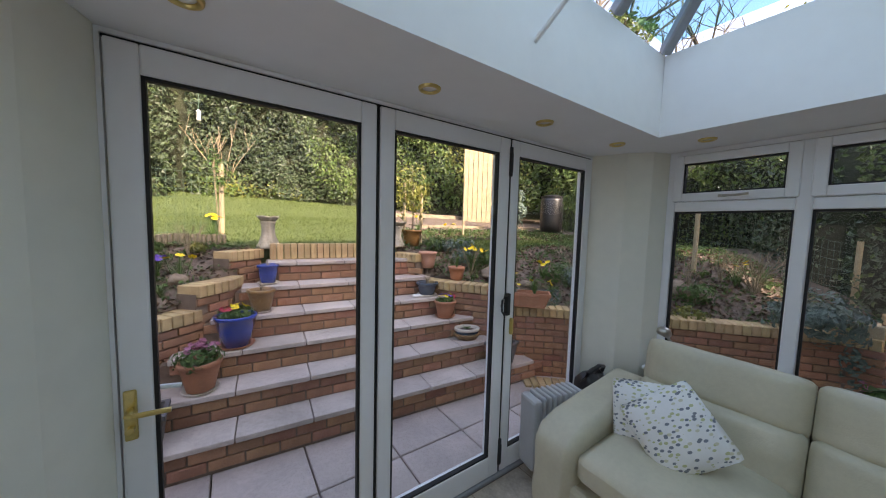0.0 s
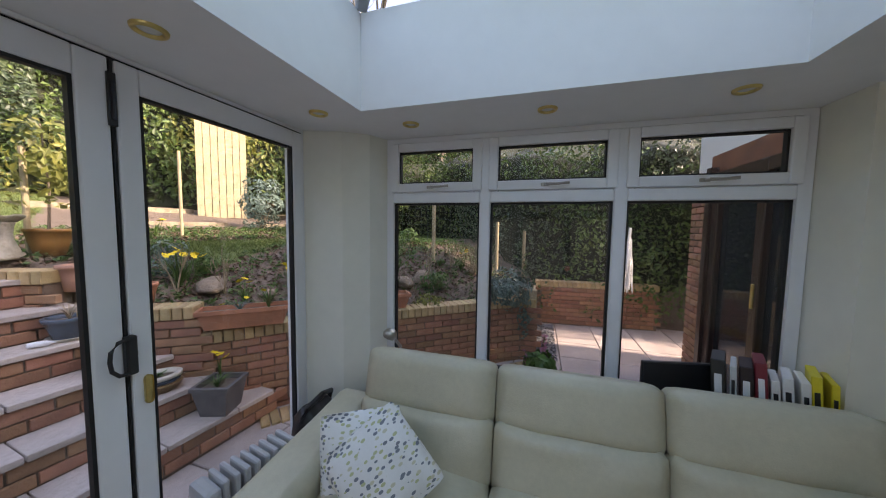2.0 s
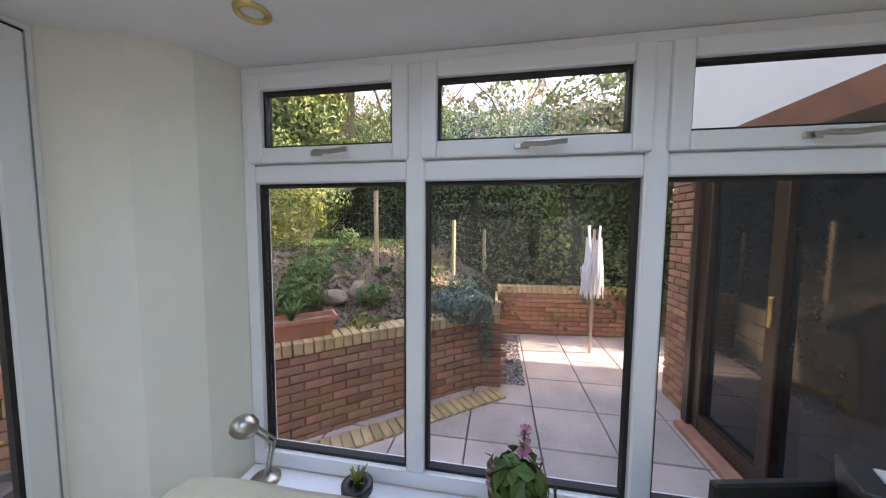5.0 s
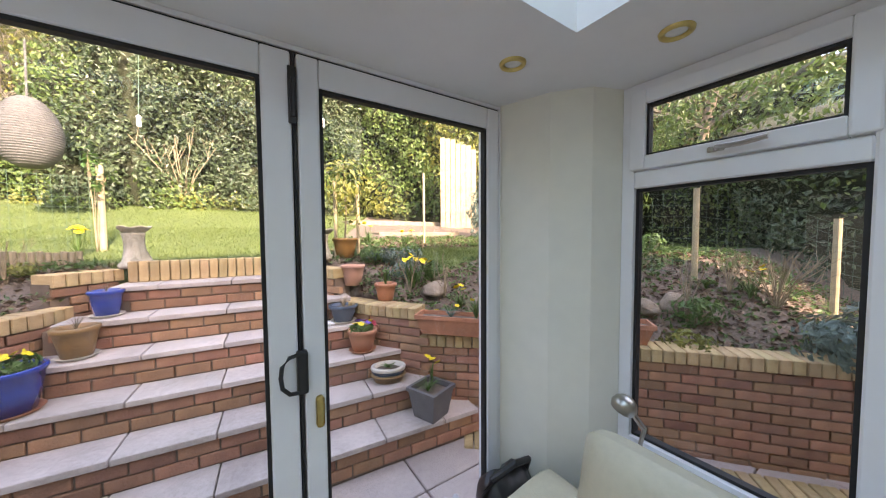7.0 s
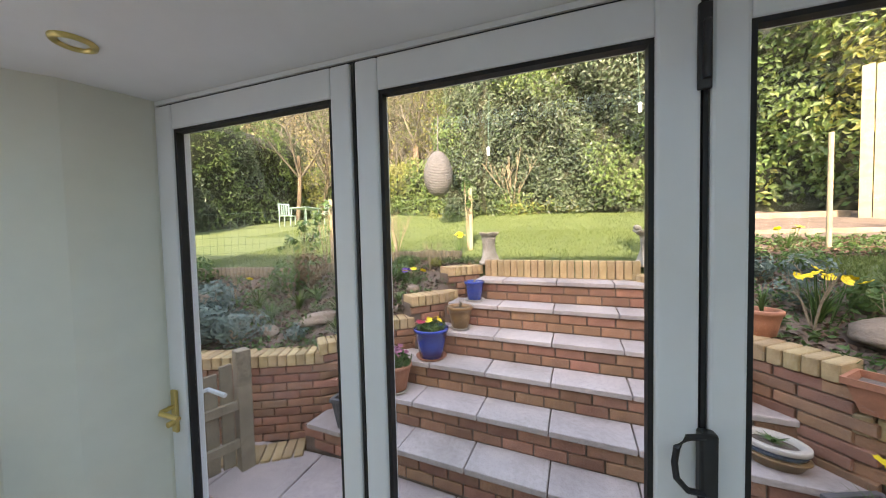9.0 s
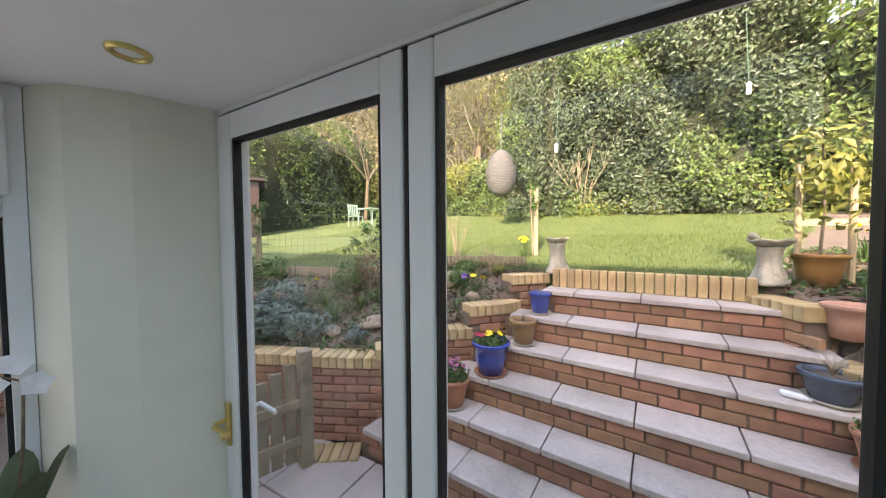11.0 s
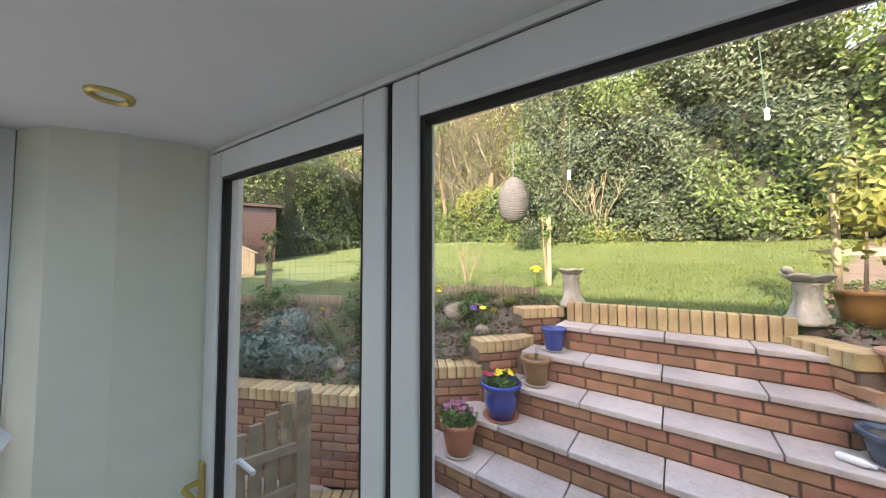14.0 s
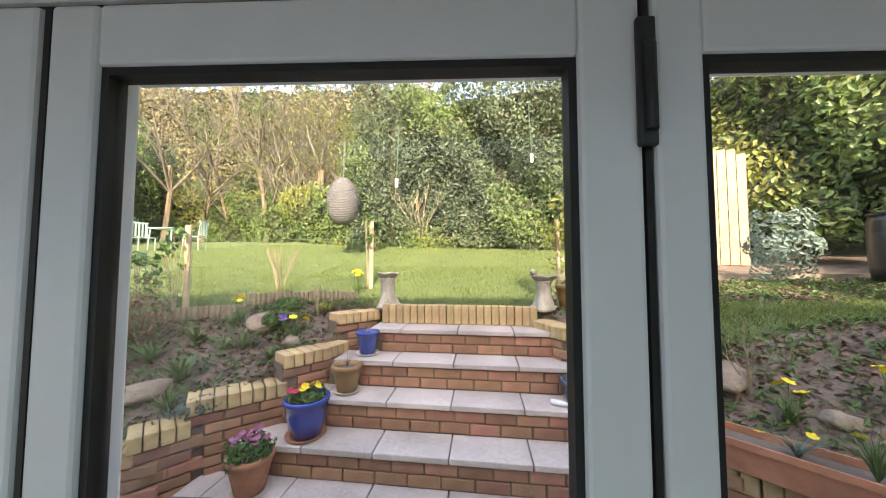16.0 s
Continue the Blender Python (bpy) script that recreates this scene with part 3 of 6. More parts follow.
steps = thing("garden_steps", 0, 0, 0, "brick garden steps with pale concrete slab treads", "steps", kind="structure")
steps.matrix_basis = Matrix.Translation((1.3, 0, 0)) @ pose(0, 0, 0, 0, 0, -SKEW) @ Matrix.Translation((-1.3, 0, 0))
bm = bmesh.new()
for k, (y, z) in enumerate(STEP):
    box(bm, XLEFT[k] - 0.05, y + 0.035, PZ - 0.04, XRIGHT[k] + 0.05, 2.80, z - 0.042 - 0.001 * k)
part("core", bm, M_MORTAR, steps, "dark mortar joints")

# ---------------------------------------------------------------- laid pieces: slabs and bricks
def brick_mesh(name, material, l=0.212, d=0.05, h=0.064, bev=0.004):
    me = bpy.data.meshes.new(name)
    bm = bx(-l / 2, -d / 2, -h / 2, l / 2, d / 2, h / 2, bev)
    bm.to_mesh(me)
    bm.free()
    me.materials.append(material)
    return me


ME_BRICK = brick_mesh("brick", M_BRICK)
ME_CAP = brick_mesh("cap_brick", M_BRICKY, 0.072, 0.225, 0.105, 0.006)
ME_SOLDIER = brick_mesh("soldier_brick", M_BRICKY, 0.066, 0.09, 0.15, 0.005)
rnd = random.Random(7)


def piece(name, me, parent, m):
    ob = new(name, me)
    ob.parent = parent
    ob.matrix_basis = m
    return ob


def along(pts, s):
    """Point and heading at arc length s of a polyline."""
    for (ax, ay), (qx, qy) in zip(pts, pts[1:]):
        L = math.hypot(qx - ax, qy - ay)
        if s <= L or (qx, qy) == pts[-1]:
            u = s / L
            return ax + (qx - ax) * u, ay + (qy - ay) * u, math.degrees(math.atan2(qy - ay, qx - ax))
        s -= L


def length(pts):
    return sum(math.hypot(q[0] - p[0], q[1] - p[1]) for p, q in zip(pts, pts[1:]))


def smooth_line(pts, n=2):
    for _ in range(n):
        out = [pts[0]]
        for p, q in zip(pts, pts[1:]):
            out += [(0.75 * p[0] + 0.25 * q[0], 0.75 * p[1] + 0.25 * q[1]), (0.25 * p[0] + 0.75 * q[0], 0.25 * p[1] + 0.75 * q[1])]
        pts = out + [pts[-1]]
    return pts



# ---------------------------------------------------------------- furniture
def pillow_mesh(w, h, d, n=10, wob=0.0, seed=0, square=4.0, thin=0.25, corner=6):
    """A stuffed block, w x h across and d thick, centred, in the x-z plane."""
    bm = bmesh.new()
    bmesh.ops.create_cube(bm, size=2.0)
    bmesh.ops.subdivide_edges(bm, edges=bm.edges[:], cuts=n, use_grid_fill=True)
    for v in bm.verts:
        x, y, z = v.co
        puff = (1 - abs(x) ** square) ** 0.5 * (1 - abs(z) ** square) ** 0.5 if abs(x) < 1 and abs(z) < 1 else 0.0
        edge = thin + (1 - thin) * puff
        r = (abs(x) ** corner + abs(z) ** corner) ** (1 / corner)
        k = 1.0 if r < 1 else 1 / r
        nz = wob * noise.noise(Vector((x * 1.7 + seed, y, z * 1.7)))
        v.co = Vector((x * k * w / 2, y * edge * d / 2 + nz, z * k * h / 2))
    return bm


sofa = thing("sofa", 2.25, -1.5, 0, "cream leather three-seat sofa with padded arms", "sofa")
SX = 2.2
SY = -1.5
part("base", bx(1.62 - SX, -2.52 - SY, 0.10, 2.46 - SX, -0.36 - SY, 0.30, 0.03, 3), M_LEATHER, sofa)
YS = [-0.50, -1.17, -1.84, -2.50]
for a, b in zip(YS, YS[1:]):
    yc, w = (a + b) / 2 - SY, (a - b) - 0.004
    m = pillow_mesh(0.66, w, 0.20, 12, 0.010, yc, 5.0, 0.42, 12)
    bmesh.ops.transform(m, matrix=pose(1.93 - SX, yc, 0.42, 90, 0, 0), verts=m.verts)
    part("seat_cushion", m, M_LEATHER, sofa, smooth=True)
    m = pillow_mesh(w, 0.30, 0.22, 12, 0.012, yc + 3, 5.0, 0.34, 12)
    bmesh.ops.transform(m, matrix=pose(2.29 - SX, yc, 0.565, 12, 0, 90), verts=m.verts)
    part("back_cushion", m, M_LEATHER, sofa, smooth=True)
    m = pillow_mesh(w, 0.265, 0.19, 12, 0.008, yc + 7, 5.0, 0.34, 12)
    bmesh.ops.transform(m, matrix=pose(2.365 - SX, yc, 0.80, 14, 0, 90), verts=m.verts)
    part("headrest", m, M_LEATHER, sofa, smooth=True)
part("back_panel", bx(2.40 - SX, -2.50 - SY, 0.12, 2.49 - SX, -0.50 - SY, 0.80, 0.035, 3), M_LEATHER, sofa)
for yc in (-0.385, -2.62):
    m = pillow_mesh(0.92, 0.50, 0.24, 10, 0.010, yc, 7.0, 0.7, 7)
    for v in m.verts:
        v.co.z += 0.05 * v.co.x / 0.46 - 0.04 * max(0, -v.co.x - 0.3) / 0.16
    bmesh.ops.transform(m, matrix=pose(2.03 - SX, yc - SY, 0.36), verts=m.verts)
    part("arm", m, M_LEATHER, sofa, smooth=True)
for xx in (1.70, 2.40):
    for yy in (-0.45, -2.45):
        part("foot", lt([(0.022, 0), (0.028, 0.10)], 12, True, Matrix.Translation((xx - SX, yy - SY, 0))), M_CHROME, sofa)

# patterned scatter cushions
M_CUSHION = mat("leaf_print_cotton", (0.80, 0.80, 0.77), 0.9, var=0.03, scale=8, bump=0.15, bscale=300)
nt = M_CUSHION.node_tree
b = nt.nodes["Principled BSDF"]
co = nt.nodes.new("ShaderNodeTexCoord")
vo = nt.nodes.new("ShaderNodeTexVoronoi")
vo.inputs["Scale"].default_value = 36
mp = nt.nodes.new("ShaderNodeMapping")
mp.inputs["Scale"].default_value = (1.0, 1.0, 1.7)
mp.inputs["Rotation"].default_value = (0, 0.5, 0)
nt.links.new(co.outputs["Object"], mp.inputs[0])
nt.links.new(mp.outputs[0], vo.inputs["Vector"])
ls = nt.nodes.new("ShaderNodeMath")
ls.operation = "LESS_THAN"
ls.inputs[1].default_value = 0.36
nt.links.new(vo.outputs["Distance"], ls.inputs[0])
rp = nt.nodes.new("ShaderNodeValToRGB")
rp.color_ramp.interpolation = "CONSTANT"
rp.color_ramp.elements[0].color = (0.50, 0.53, 0.30, 1)
rp.color_ramp.elements[1].position, rp.color_ramp.elements[1].color = 0.35, (0.20, 0.23, 0.26, 1)
e2 = rp.color_ramp.elements.new(0.7)
e2.color = (0.62, 0.60, 0.44, 1)
sp = nt.nodes.new("ShaderNodeSeparateColor")
nt.links.new(vo.outputs["Color"], sp.inputs[0])
nt.links.new(sp.outputs[0], rp.inputs[0])
mx = nt.nodes.new("ShaderNodeMix")
mx.data_type = "RGBA"
old = b.inputs["Base Color"].links[0].from_socket
nt.links.new(ls.outputs[0], mx.inputs[0])
nt.links.new(old, mx.inputs[6])
nt.links.new(rp.outputs[0], mx.inputs[7])
nt.links.new(mx.outputs[2], b.inputs["Base Color"])


def scatter_cushion(m, s=0.42):
    ob = mesh_ob("scatter_cushion", pillow_mesh(s, s, 0.13, 12, 0.010, s, 2.2, 0.06, 22), M_CUSHION, True)
    ob.matrix_basis = m
    return tagged(ob, "white cotton scatter cushion printed with small leaves", "cushion", "scatter cushions on the sofa")


scatter_cushion(pose(1.99, -0.80, 0.655, 0, 0, 108) @ pose(0, 0, 0, 22) @ pose(0, 0, 0, 0, 40, 0), 0.34)
scatter_cushion(pose(2.08, -0.66, 0.615, 0, 0, 112) @ pose(0, 0, 0, 22) @ pose(0, 0, 0, 0, 6, 0), 0.34)
scatter_cushion(pose(2.05, -2.28, 0.62, 0, 0, 105) @ pose(0, 0, 0, 20) @ pose(0, 0, 0, 0, 40, 0), 0.34)

# oil-filled radiator
M_RADIATOR = mat("grey_enamel", (0.46, 0.47, 0.48), 0.4, var=0.03)
rad = thing("oil_radiator", 2.0, -0.16, 0, "pale grey oil-filled electric radiator on the floor", "radiator")
for i in range(8):
    part("fin", bx(-0.13 + i * 0.042, -0.07, 0.09, -0.105 + i * 0.042, 0.07, 0.54, 0.011, 2), M_RADIATOR, rad)
part("control_panel", bx(-0.20, -0.075, 0.08, -0.135, 0.075, 0.53, 0.02, 2), M_RADIATOR, rad)
part("foot_bar", bx(-0.12, -0.12, 0.02, -0.09, 0.12, 0.07, 0.01), M_WHITE, rad)
part("foot_bar", bx(0.12, -0.12, 0.02, 0.15, 0.12, 0.07, 0.01), M_WHITE, rad)
rad.matrix_basis = pose(2.00, -0.13, 0, 0, 0, -12)

# black bag on a low shelf beside the pier
bag = thing("shoulder_bag", 2.40, -0.16, 0, "black fabric shoulder bag resting on the floor", "bag")
part("body", (lambda m: (bmesh.ops.transform(m, matrix=pose(0, 0, 0.29), verts=m.verts), m)[1])(pillow_mesh(0.24, 0.58, 0.2, 8, 0.03, 2)), M_BLACK, bag, smooth=True)
part("strap", tb([(-0.11, 0, 0.52), (-0.10, -0.03, 0.60), (0.0, -0.05, 0.635), (0.10, -0.03, 0.60), (0.11, 0, 0.52)], 0.014), M_BLACK, bag)

# desk lamp on the sill
lamp = thing("desk_lamp", 2.76, -0.49, 0.658, "small silver desk lamp on the window board", "lamp")
part("base", lt([(0.05, 0), (0.05, 0.012), (0.01, 0.02)], 20), M_CHROME, lamp, smooth=True)
part("arm", tb([(0, 0, 0.02), (0.01, -0.02, 0.14), (-0.06, 0.01, 0.24)], 0.005), M_CHROME, lamp)
part("arm", tb([(0.02, 0, 0.02), (0.03, -0.02, 0.14), (-0.04, 0.01, 0.24)], 0.005), M_CHROME, lamp)
m = lt([(0.001, 0.035), (0.02, 0.032), (0.036, 0.02), (0.045, 0.0), (0.04, -0.022), (0.03, -0.03)], 20, False, Matrix.Translation((-0.07, 0.01, 0.25)) @ pose(0, 0, 0, 15, 20, 0))
part("shade", m, M_CHROME, lamp, "brushed silver domed shade", True)

# desk behind the sofa with monitor and books
desk = thing("desk", 2.665, -2.11, 0, "narrow dark wooden desk behind the sofa", "desk")
part("top", bx(-0.16, -0.38, 0.68, 0.15, 0.38, 0.71, 0.004), M_BROWNPAINT, desk)
for xx in (-0.135, -0.07):
    for yy in (-0.35, 0.35):
        part("leg", bx(xx - 0.02, yy - 0.02, 0, xx + 0.02, yy + 0.02, 0.68), M_BROWNPAINT, desk)
part("side_panel", bx(-0.16, 0.385, 0.50, -0.05, 0.40, 0.76, 0.004), M_PALETIMBER, desk, "pale wooden side board")
mon = thing("monitor", 2.70, -2.0, 0.71, "thin black flat screen monitor, switched off", "monitor", rz=12)
part("screen", bx(-0.008, -0.178, 0.03, 0.018, 0.178, 0.235, 0.006), M_BLACK, mon)
part("stand", bx(-0.05, -0.06, 0.0, 0.05, 0.06, 0.012, 0.004), M_BLACK, mon)
part("neck", bx(0.015, -0.015, 0.01, 0.03, 0.015, 0.09), M_BLACK, mon)
bookcols = [("black", (0.02, 0.02, 0.02), 0.24, 0.045), ("white and black", (0.6, 0.6, 0.58), 0.225, 0.02), ("black and red", (0.03, 0.015, 0.015), 0.23, 0.04), ("dark red", (0.22, 0.02, 0.03), 0.25, 0.035),
            ("white", (0.75, 0.75, 0.72), 0.20, 0.025), ("white", (0.72, 0.72, 0.70), 0.215, 0.03), ("white", (0.75, 0.73, 0.68), 0.21, 0.025), ("yellow", (0.72, 0.58, 0.03), 0.235, 0.028), ("yellow", (0.70, 0.55, 0.03), 0.22, 0.02)]
yb = -2.115
bookcols = [(cn, col, hh * 1.28, ww * 1.08) for cn, col, hh, ww in bookcols]
M_PAPER = mat("book_paper", (0.72, 0.69, 0.60), 0.9, var=0.05, scale=60)
for i, (cn, col, hh, ww) in enumerate(bookcols):
    mc = mat("book_cover_" + cn.replace(" ", "_"), col, 0.45, var=0.05, scale=20)
    bk = thing("book", 2.65 - 0.008 * i, yb - ww / 2, 0.71, cn + " hardback book standing upright on the desk", "book", "row of books")
    bk.matrix_basis = pose(2.65 - 0.008 * i, yb - ww / 2, 0.71, -3 + rnd.uniform(-2, 1), 0, -24 + rnd.uniform(-3, 3))
    part("cover", bx(-0.075, -ww / 2, 0, 0.075, ww / 2, hh, 0.003), mc, bk)
    part("page_block", bx(-0.07, -ww / 2 + 0.003, hh - 0.004, 0.0745, ww / 2 - 0.003, hh - 0.0015), M_PAPER, bk)
    part("spine_lettering", bx(-0.0765, -ww / 4, hh * 0.35, -0.0752, ww / 4, hh * 0.8), M_WHITE if sum(col) < 0.5 else M_BLACK, bk, "bars of spine lettering")
    yb -= ww * 1.1 + 0.006


# ---------------------------------------------------------------- plants
def tuft(name, parent, x, y, z, n, h, spread, w, material, seed=0, lean=0.5):
    """A tuft of blade leaves."""
    rr = random.Random(seed)
    bm = bmesh.new()
    for i in range(n):
        a = rr.uniform(0, 6.283)
        L = h * rr.uniform(0.6, 1.1)
        out = spread * rr.uniform(0.2, 1.0)
        dx, dy = math.cos(a), math.sin(a)
        prev = None
        for k in range(4):
            u = k / 3
            r = out * u ** 1.6
            zz = L * (u - 0.35 * lean * u * u)
            ww = w * (1 - u * 0.85)
            p = [bm.verts.new((x + dx * r - dy * ww / 2 * s, y + dy * r + dx * ww / 2 * s, z + zz)) for s in (-1, 1)]
            if prev:
                bm.faces.new((prev[0], prev[1], p[1], p[0]))
            prev = p
    return part(name, bm, material, parent)


def blooms(name, parent, pts, r, material, n=5):
    """Small open flowers; few are parts of their own, many are one joined part."""
    rr = random.Random(len(pts))
    single = len(pts) <= 12
    bm = bmesh.new()
    for x, y, z in pts:
        tilt = pose(0, 0, 0, rr.uniform(-35, 55), rr.uniform(-35, 35), rr.uniform(0, 90))
        for i in range(n):
            a = 6.283 * i / n
            c = Vector((math.cos(a), math.sin(a), 0.25))
            s = Vector((-math.sin(a), math.cos(a), 0))
            q = [Vector((0, 0, 0)), c * r * 0.7 + s * r * 0.45, c * r + Vector((0, 0, 0.1 * r)), c * r * 0.7 - s * r * 0.45]
            bm.faces.new([bm.verts.new(Vector((x, y, z)) + tilt.to_3x3() @ v) for v in q])
        if single:
            bmesh.ops.remove_doubles(bm, verts=bm.verts, dist=1e-5)
            part("flower", bm, material, parent)
            bm = bmesh.new()
    if single:
        bm.free()
        return None
    ob = part(name, bm, material, parent)
    ob["kind"] = "stuff"
    return ob


def bush_pts(n, rx, ry, rz_, seed, fill=0.35):
    rg = np.random.default_rng(seed)
    d = rg.normal(0, 1, (n, 3))
    d /= np.linalg.norm(d, axis=1)[:, None]
    r = 1 - fill * rg.random((n, 1)) ** 2
    lump = 1 + 0.22 * np.sin(d[:, :1] * 5 + seed) * np.cos(d[:, 1:2] * 4 + seed * 2) + 0.12 * np.sin(d[:, 2:] * 9 + seed)
    p = d * r * lump * np.array([rx, ry, rz_])
    return p, d


def shrub(name, x, y, rx, rz_, n, size, material, label, seed, stems=4, kind_of="shrub", group="", z=None, lift=0.0):
    z = hz(x, y) if z is None else z
    t = thing(name, x, y, z, label, kind_of, group)
    bm = bmesh.new()
    rr = random.Random(seed)
    for i in range(stems):
        a = rr.uniform(0, 6.28)
        tube(bm, [(0, 0, -0.03), (0.3 * rx * math.cos(a), 0.3 * rx * math.sin(a), (rz_ + lift) * 0.6), (0.7 * rx * math.cos(a), 0.7 * rx * math.sin(a), (rz_ + lift) * 1.2)], 0.008, 5, 0.003)
    part("stems", bm, M_TWIG, t)
    p, d = bush_pts(n, rx, rx, rz_, seed)
    p[:, 2] += rz_ + lift
    p[:, 2] = np.maximum(p[:, 2], 0.005)
    leaves("foliage", p, d, size, material, t, seed)
    return t


def pot_profile(r0, r1, h, rim=0.02, wall=0.018):
    return [(r0 * 0.9, 0), (r0, 0.004), (r0 + (r1 - r0) * 0.5 * 1.1, h * 0.5), (r1, h - rim * 1.6), (r1 + rim * 0.45, h - rim * 1.4), (r1 + rim * 0.5, h - 0.004), (r1 + rim * 0.3, h), (r1 - wall, h), (r1 - wall * 1.2, h - 0.04)]


def pot(x, y, z, r0, r1, h, material, label, saucer=None, group="", soil=True):
    t = thing("plant_pot", x, y, z, label, "plant pot", group)
    lift = 0.0
    if saucer:
        lift = 0.012
        part("saucer", lt([(r0 + 0.01, 0), (r0 + 0.035, 0.022), (r0 + 0.03, 0.024), (r0 + 0.012, 0.010)], 28), saucer, t, "round saucer", True)
    m = lt([(r, zz + lift) for r, zz in pot_profile(r0, r1, h)], 32, False)
    part("pot", m, material, t, smooth=True)
    part("soil", lt([(r1 - 0.02, h - 0.035 + lift), (0.02, h - 0.022 + lift)], 24), M_SOIL, t)
    return t, h + lift


POTS = "pots on the garden steps"
# left side of the steps
t, h = pot(*step_at(4, 0.63, 0.19), 0.072, 0.10, 0.20, M_BLUEGLAZE, "small blue glazed pot on a white saucer on the steps", M_CREAMPOT, POTS)
tuft("dry_stems", t, 0, 0, h - 0.03, 14, 0.10, 0.09, 0.006, M_TWIG, 3)
t, h = pot(*step_at(3, 0.545, 0.16), 0.08, 0.115, 0.21, M_BROWNGLAZE, "brown glazed pot with dead stems on a saucer", M_CREAMPOT, POTS)
tuft("dry_stems", t, 0, 0, h - 0.03, 18, 0.16, 0.12, 0.007, M_TWIG, 4)
t, h = pot(*step_at(2, 0.33, 0.16), 0.11, 0.155, 0.27, M_BLUEGLAZE, "large blue glazed pot planted with red and yellow pansies", M_TERRA, POTS)
p, d = bush_pts(220, 0.13, 0.13, 0.05, 5)
leaves("foliage", p + np.array([0, 0, h + 0.01]), d, 0.045, M_LEAF_GR, t, 5)
blooms("yellow_flowers", t, [(0.03 + 0.05 * math.cos(a), 0.0 + 0.06 * math.sin(a), h + 0.065) for a in range(5)], 0.034, M_PETAL_Y)
blooms("red_flowers", t, [(-0.07 + 0.04 * math.cos(a * 1.3), -0.02 + 0.05 * math.sin(a * 1.3), h + 0.055) for a in range(5)], 0.03, M_PETAL_R)
t, h = pot(*step_at(1, 0.09, 0.14), 0.09, 0.135, 0.23, M_TERRA, "terracotta pot full of pink heather on a white saucer", M_CREAMPOT, POTS)
p, d = bush_pts(700, 0.15, 0.15, 0.08, 6)
leaves("foliage", p + np.array([0, 0, h + 0.02]), d, 0.035, M_LEAF_GR, t, 6)
blooms("pink_flowers", t, [(0.13 * math.cos(a * 2.4) * (a % 7) / 7, 0.13 * math.sin(a * 2.4) * (a % 7) / 7, h + 0.09 + 0.02 * (a % 3)) for a in range(60)], 0.02, M_PETAL_P)


def square_pot(x, y, z, s0, s1, h, material, label, rz=0):
    t = thing("plant_pot", x, y, z, label, "plant pot", POTS, rz)
    bm = bmesh.new()
    rings = [[bm.verts.new((sx * s, sy * s, zz)) for sx, sy in ((-1, -1), (1, -1), (1, 1), (-1, 1))] for s, zz in ((s0, 0), (s1, h - 0.03), (s1 + 0.012, h - 0.03), (s1 + 0.012, h), (s1 - 0.015, h), (s1 - 0.02, h - 0.05))]
    bm.faces.new(rings[0][::-1])
    for a, b in zip(rings, rings[1:]):
        for i in range(4):
            bm.faces.new((a[i], a[(i + 1) % 4], b[(i + 1) % 4], b[i]))
    bm.faces.new(rings[-1])
    part("pot", bm, material, t)
    part("soil", bx(-s1 + 0.03, -s1 + 0.03, h - 0.06, s1 - 0.03, s1 - 0.03, h - 0.035), M_SOIL, t)
    return t


t = square_pot(*step_at(0, -0.20, 0.14), 0.085, 0.115, 0.26, M_LEAD, "dark grey square planter on the lowest step")
tuft("leaves", t, 0, 0, 0.22, 30, 0.14, 0.13, 0.012, M_LEAF_GR, 9)
t = square_pot(*step_at(0, 2.82, 0.12), 0.10, 0.135, 0.25, M_LEAD, "lead grey square planter with daffodils and grass", 20)
tuft("leaves", t, -0.04, 0, 0.21, 60, 0.15, 0.17, 0.010, M_LEAF_GR, 10, 1.0)
tuft("daffodil_leaves", t, 0.05, 0.03, 0.21, 12, 0.27, 0.05, 0.014, M_LEAF_GR, 11)
blooms("yellow_flowers", t, [(0.06, 0.03, 0.44), (0.02, 0.05, 0.47), (0.09, 0.0, 0.41)], 0.035, M_PETAL_Y, 6)
# right side
t, h = pot(*step_at(1, 2.59, 0.18), 0.085, 0.115, 0.135, M_CREAMPOT, "two stacked oval glazed bonsai bowls, cream over brown", None, POTS)
part("lower_bowl", lt([(0.082, 0.001), (0.095, 0.004), (0.122, 0.055), (0.128, 0.06), (0.124, 0.066), (0.10, 0.066)], 28, False), M_BROWNGLAZE, t, "brown glazed lower bowl", True)
part("band", lt([(0.104, 0.07), (0.113, 0.076), (0.118, 0.10), (0.114, 0.106)], 28, False), M_DARKGLAZE, t, "dark glazed band", True)
tuft("moss", t, 0, 0, h - 0.02, 26, 0.035, 0.08, 0.02, M_LEAF_GR, 219)
t.matrix_basis = t.matrix_basis @ pose(0, 0, 0, 0, 0, -25) @ Matrix.Diagonal((1.22, 0.92, 1, 1))
t, h = pot(*step_at(2, 2.45, 0.16), 0.09, 0.125, 0.19, M_TERRA, "terracotta pot planted with purple and yellow pansies", M_TERRA, POTS)
p, d = bush_pts(160, 0.12, 0.12, 0.04, 7)
leaves("foliage", p + np.array([0, 0, h + 0.01]), d, 0.04, M_LEAF_GR, t, 7)
blooms("yellow_flowers", t, [(-0.06, 0.02, h + 0.05), (-0.03, -0.05, h + 0.055), (0.08, 0.02, h + 0.05)], 0.034, M_PETAL_Y)
blooms("purple_flowers", t, [(0.02, 0.05, h + 0.06), (0.04, -0.03, h + 0.055), (-0.02, 0.06, h + 0.06)], 0.032, M_PETAL_V)
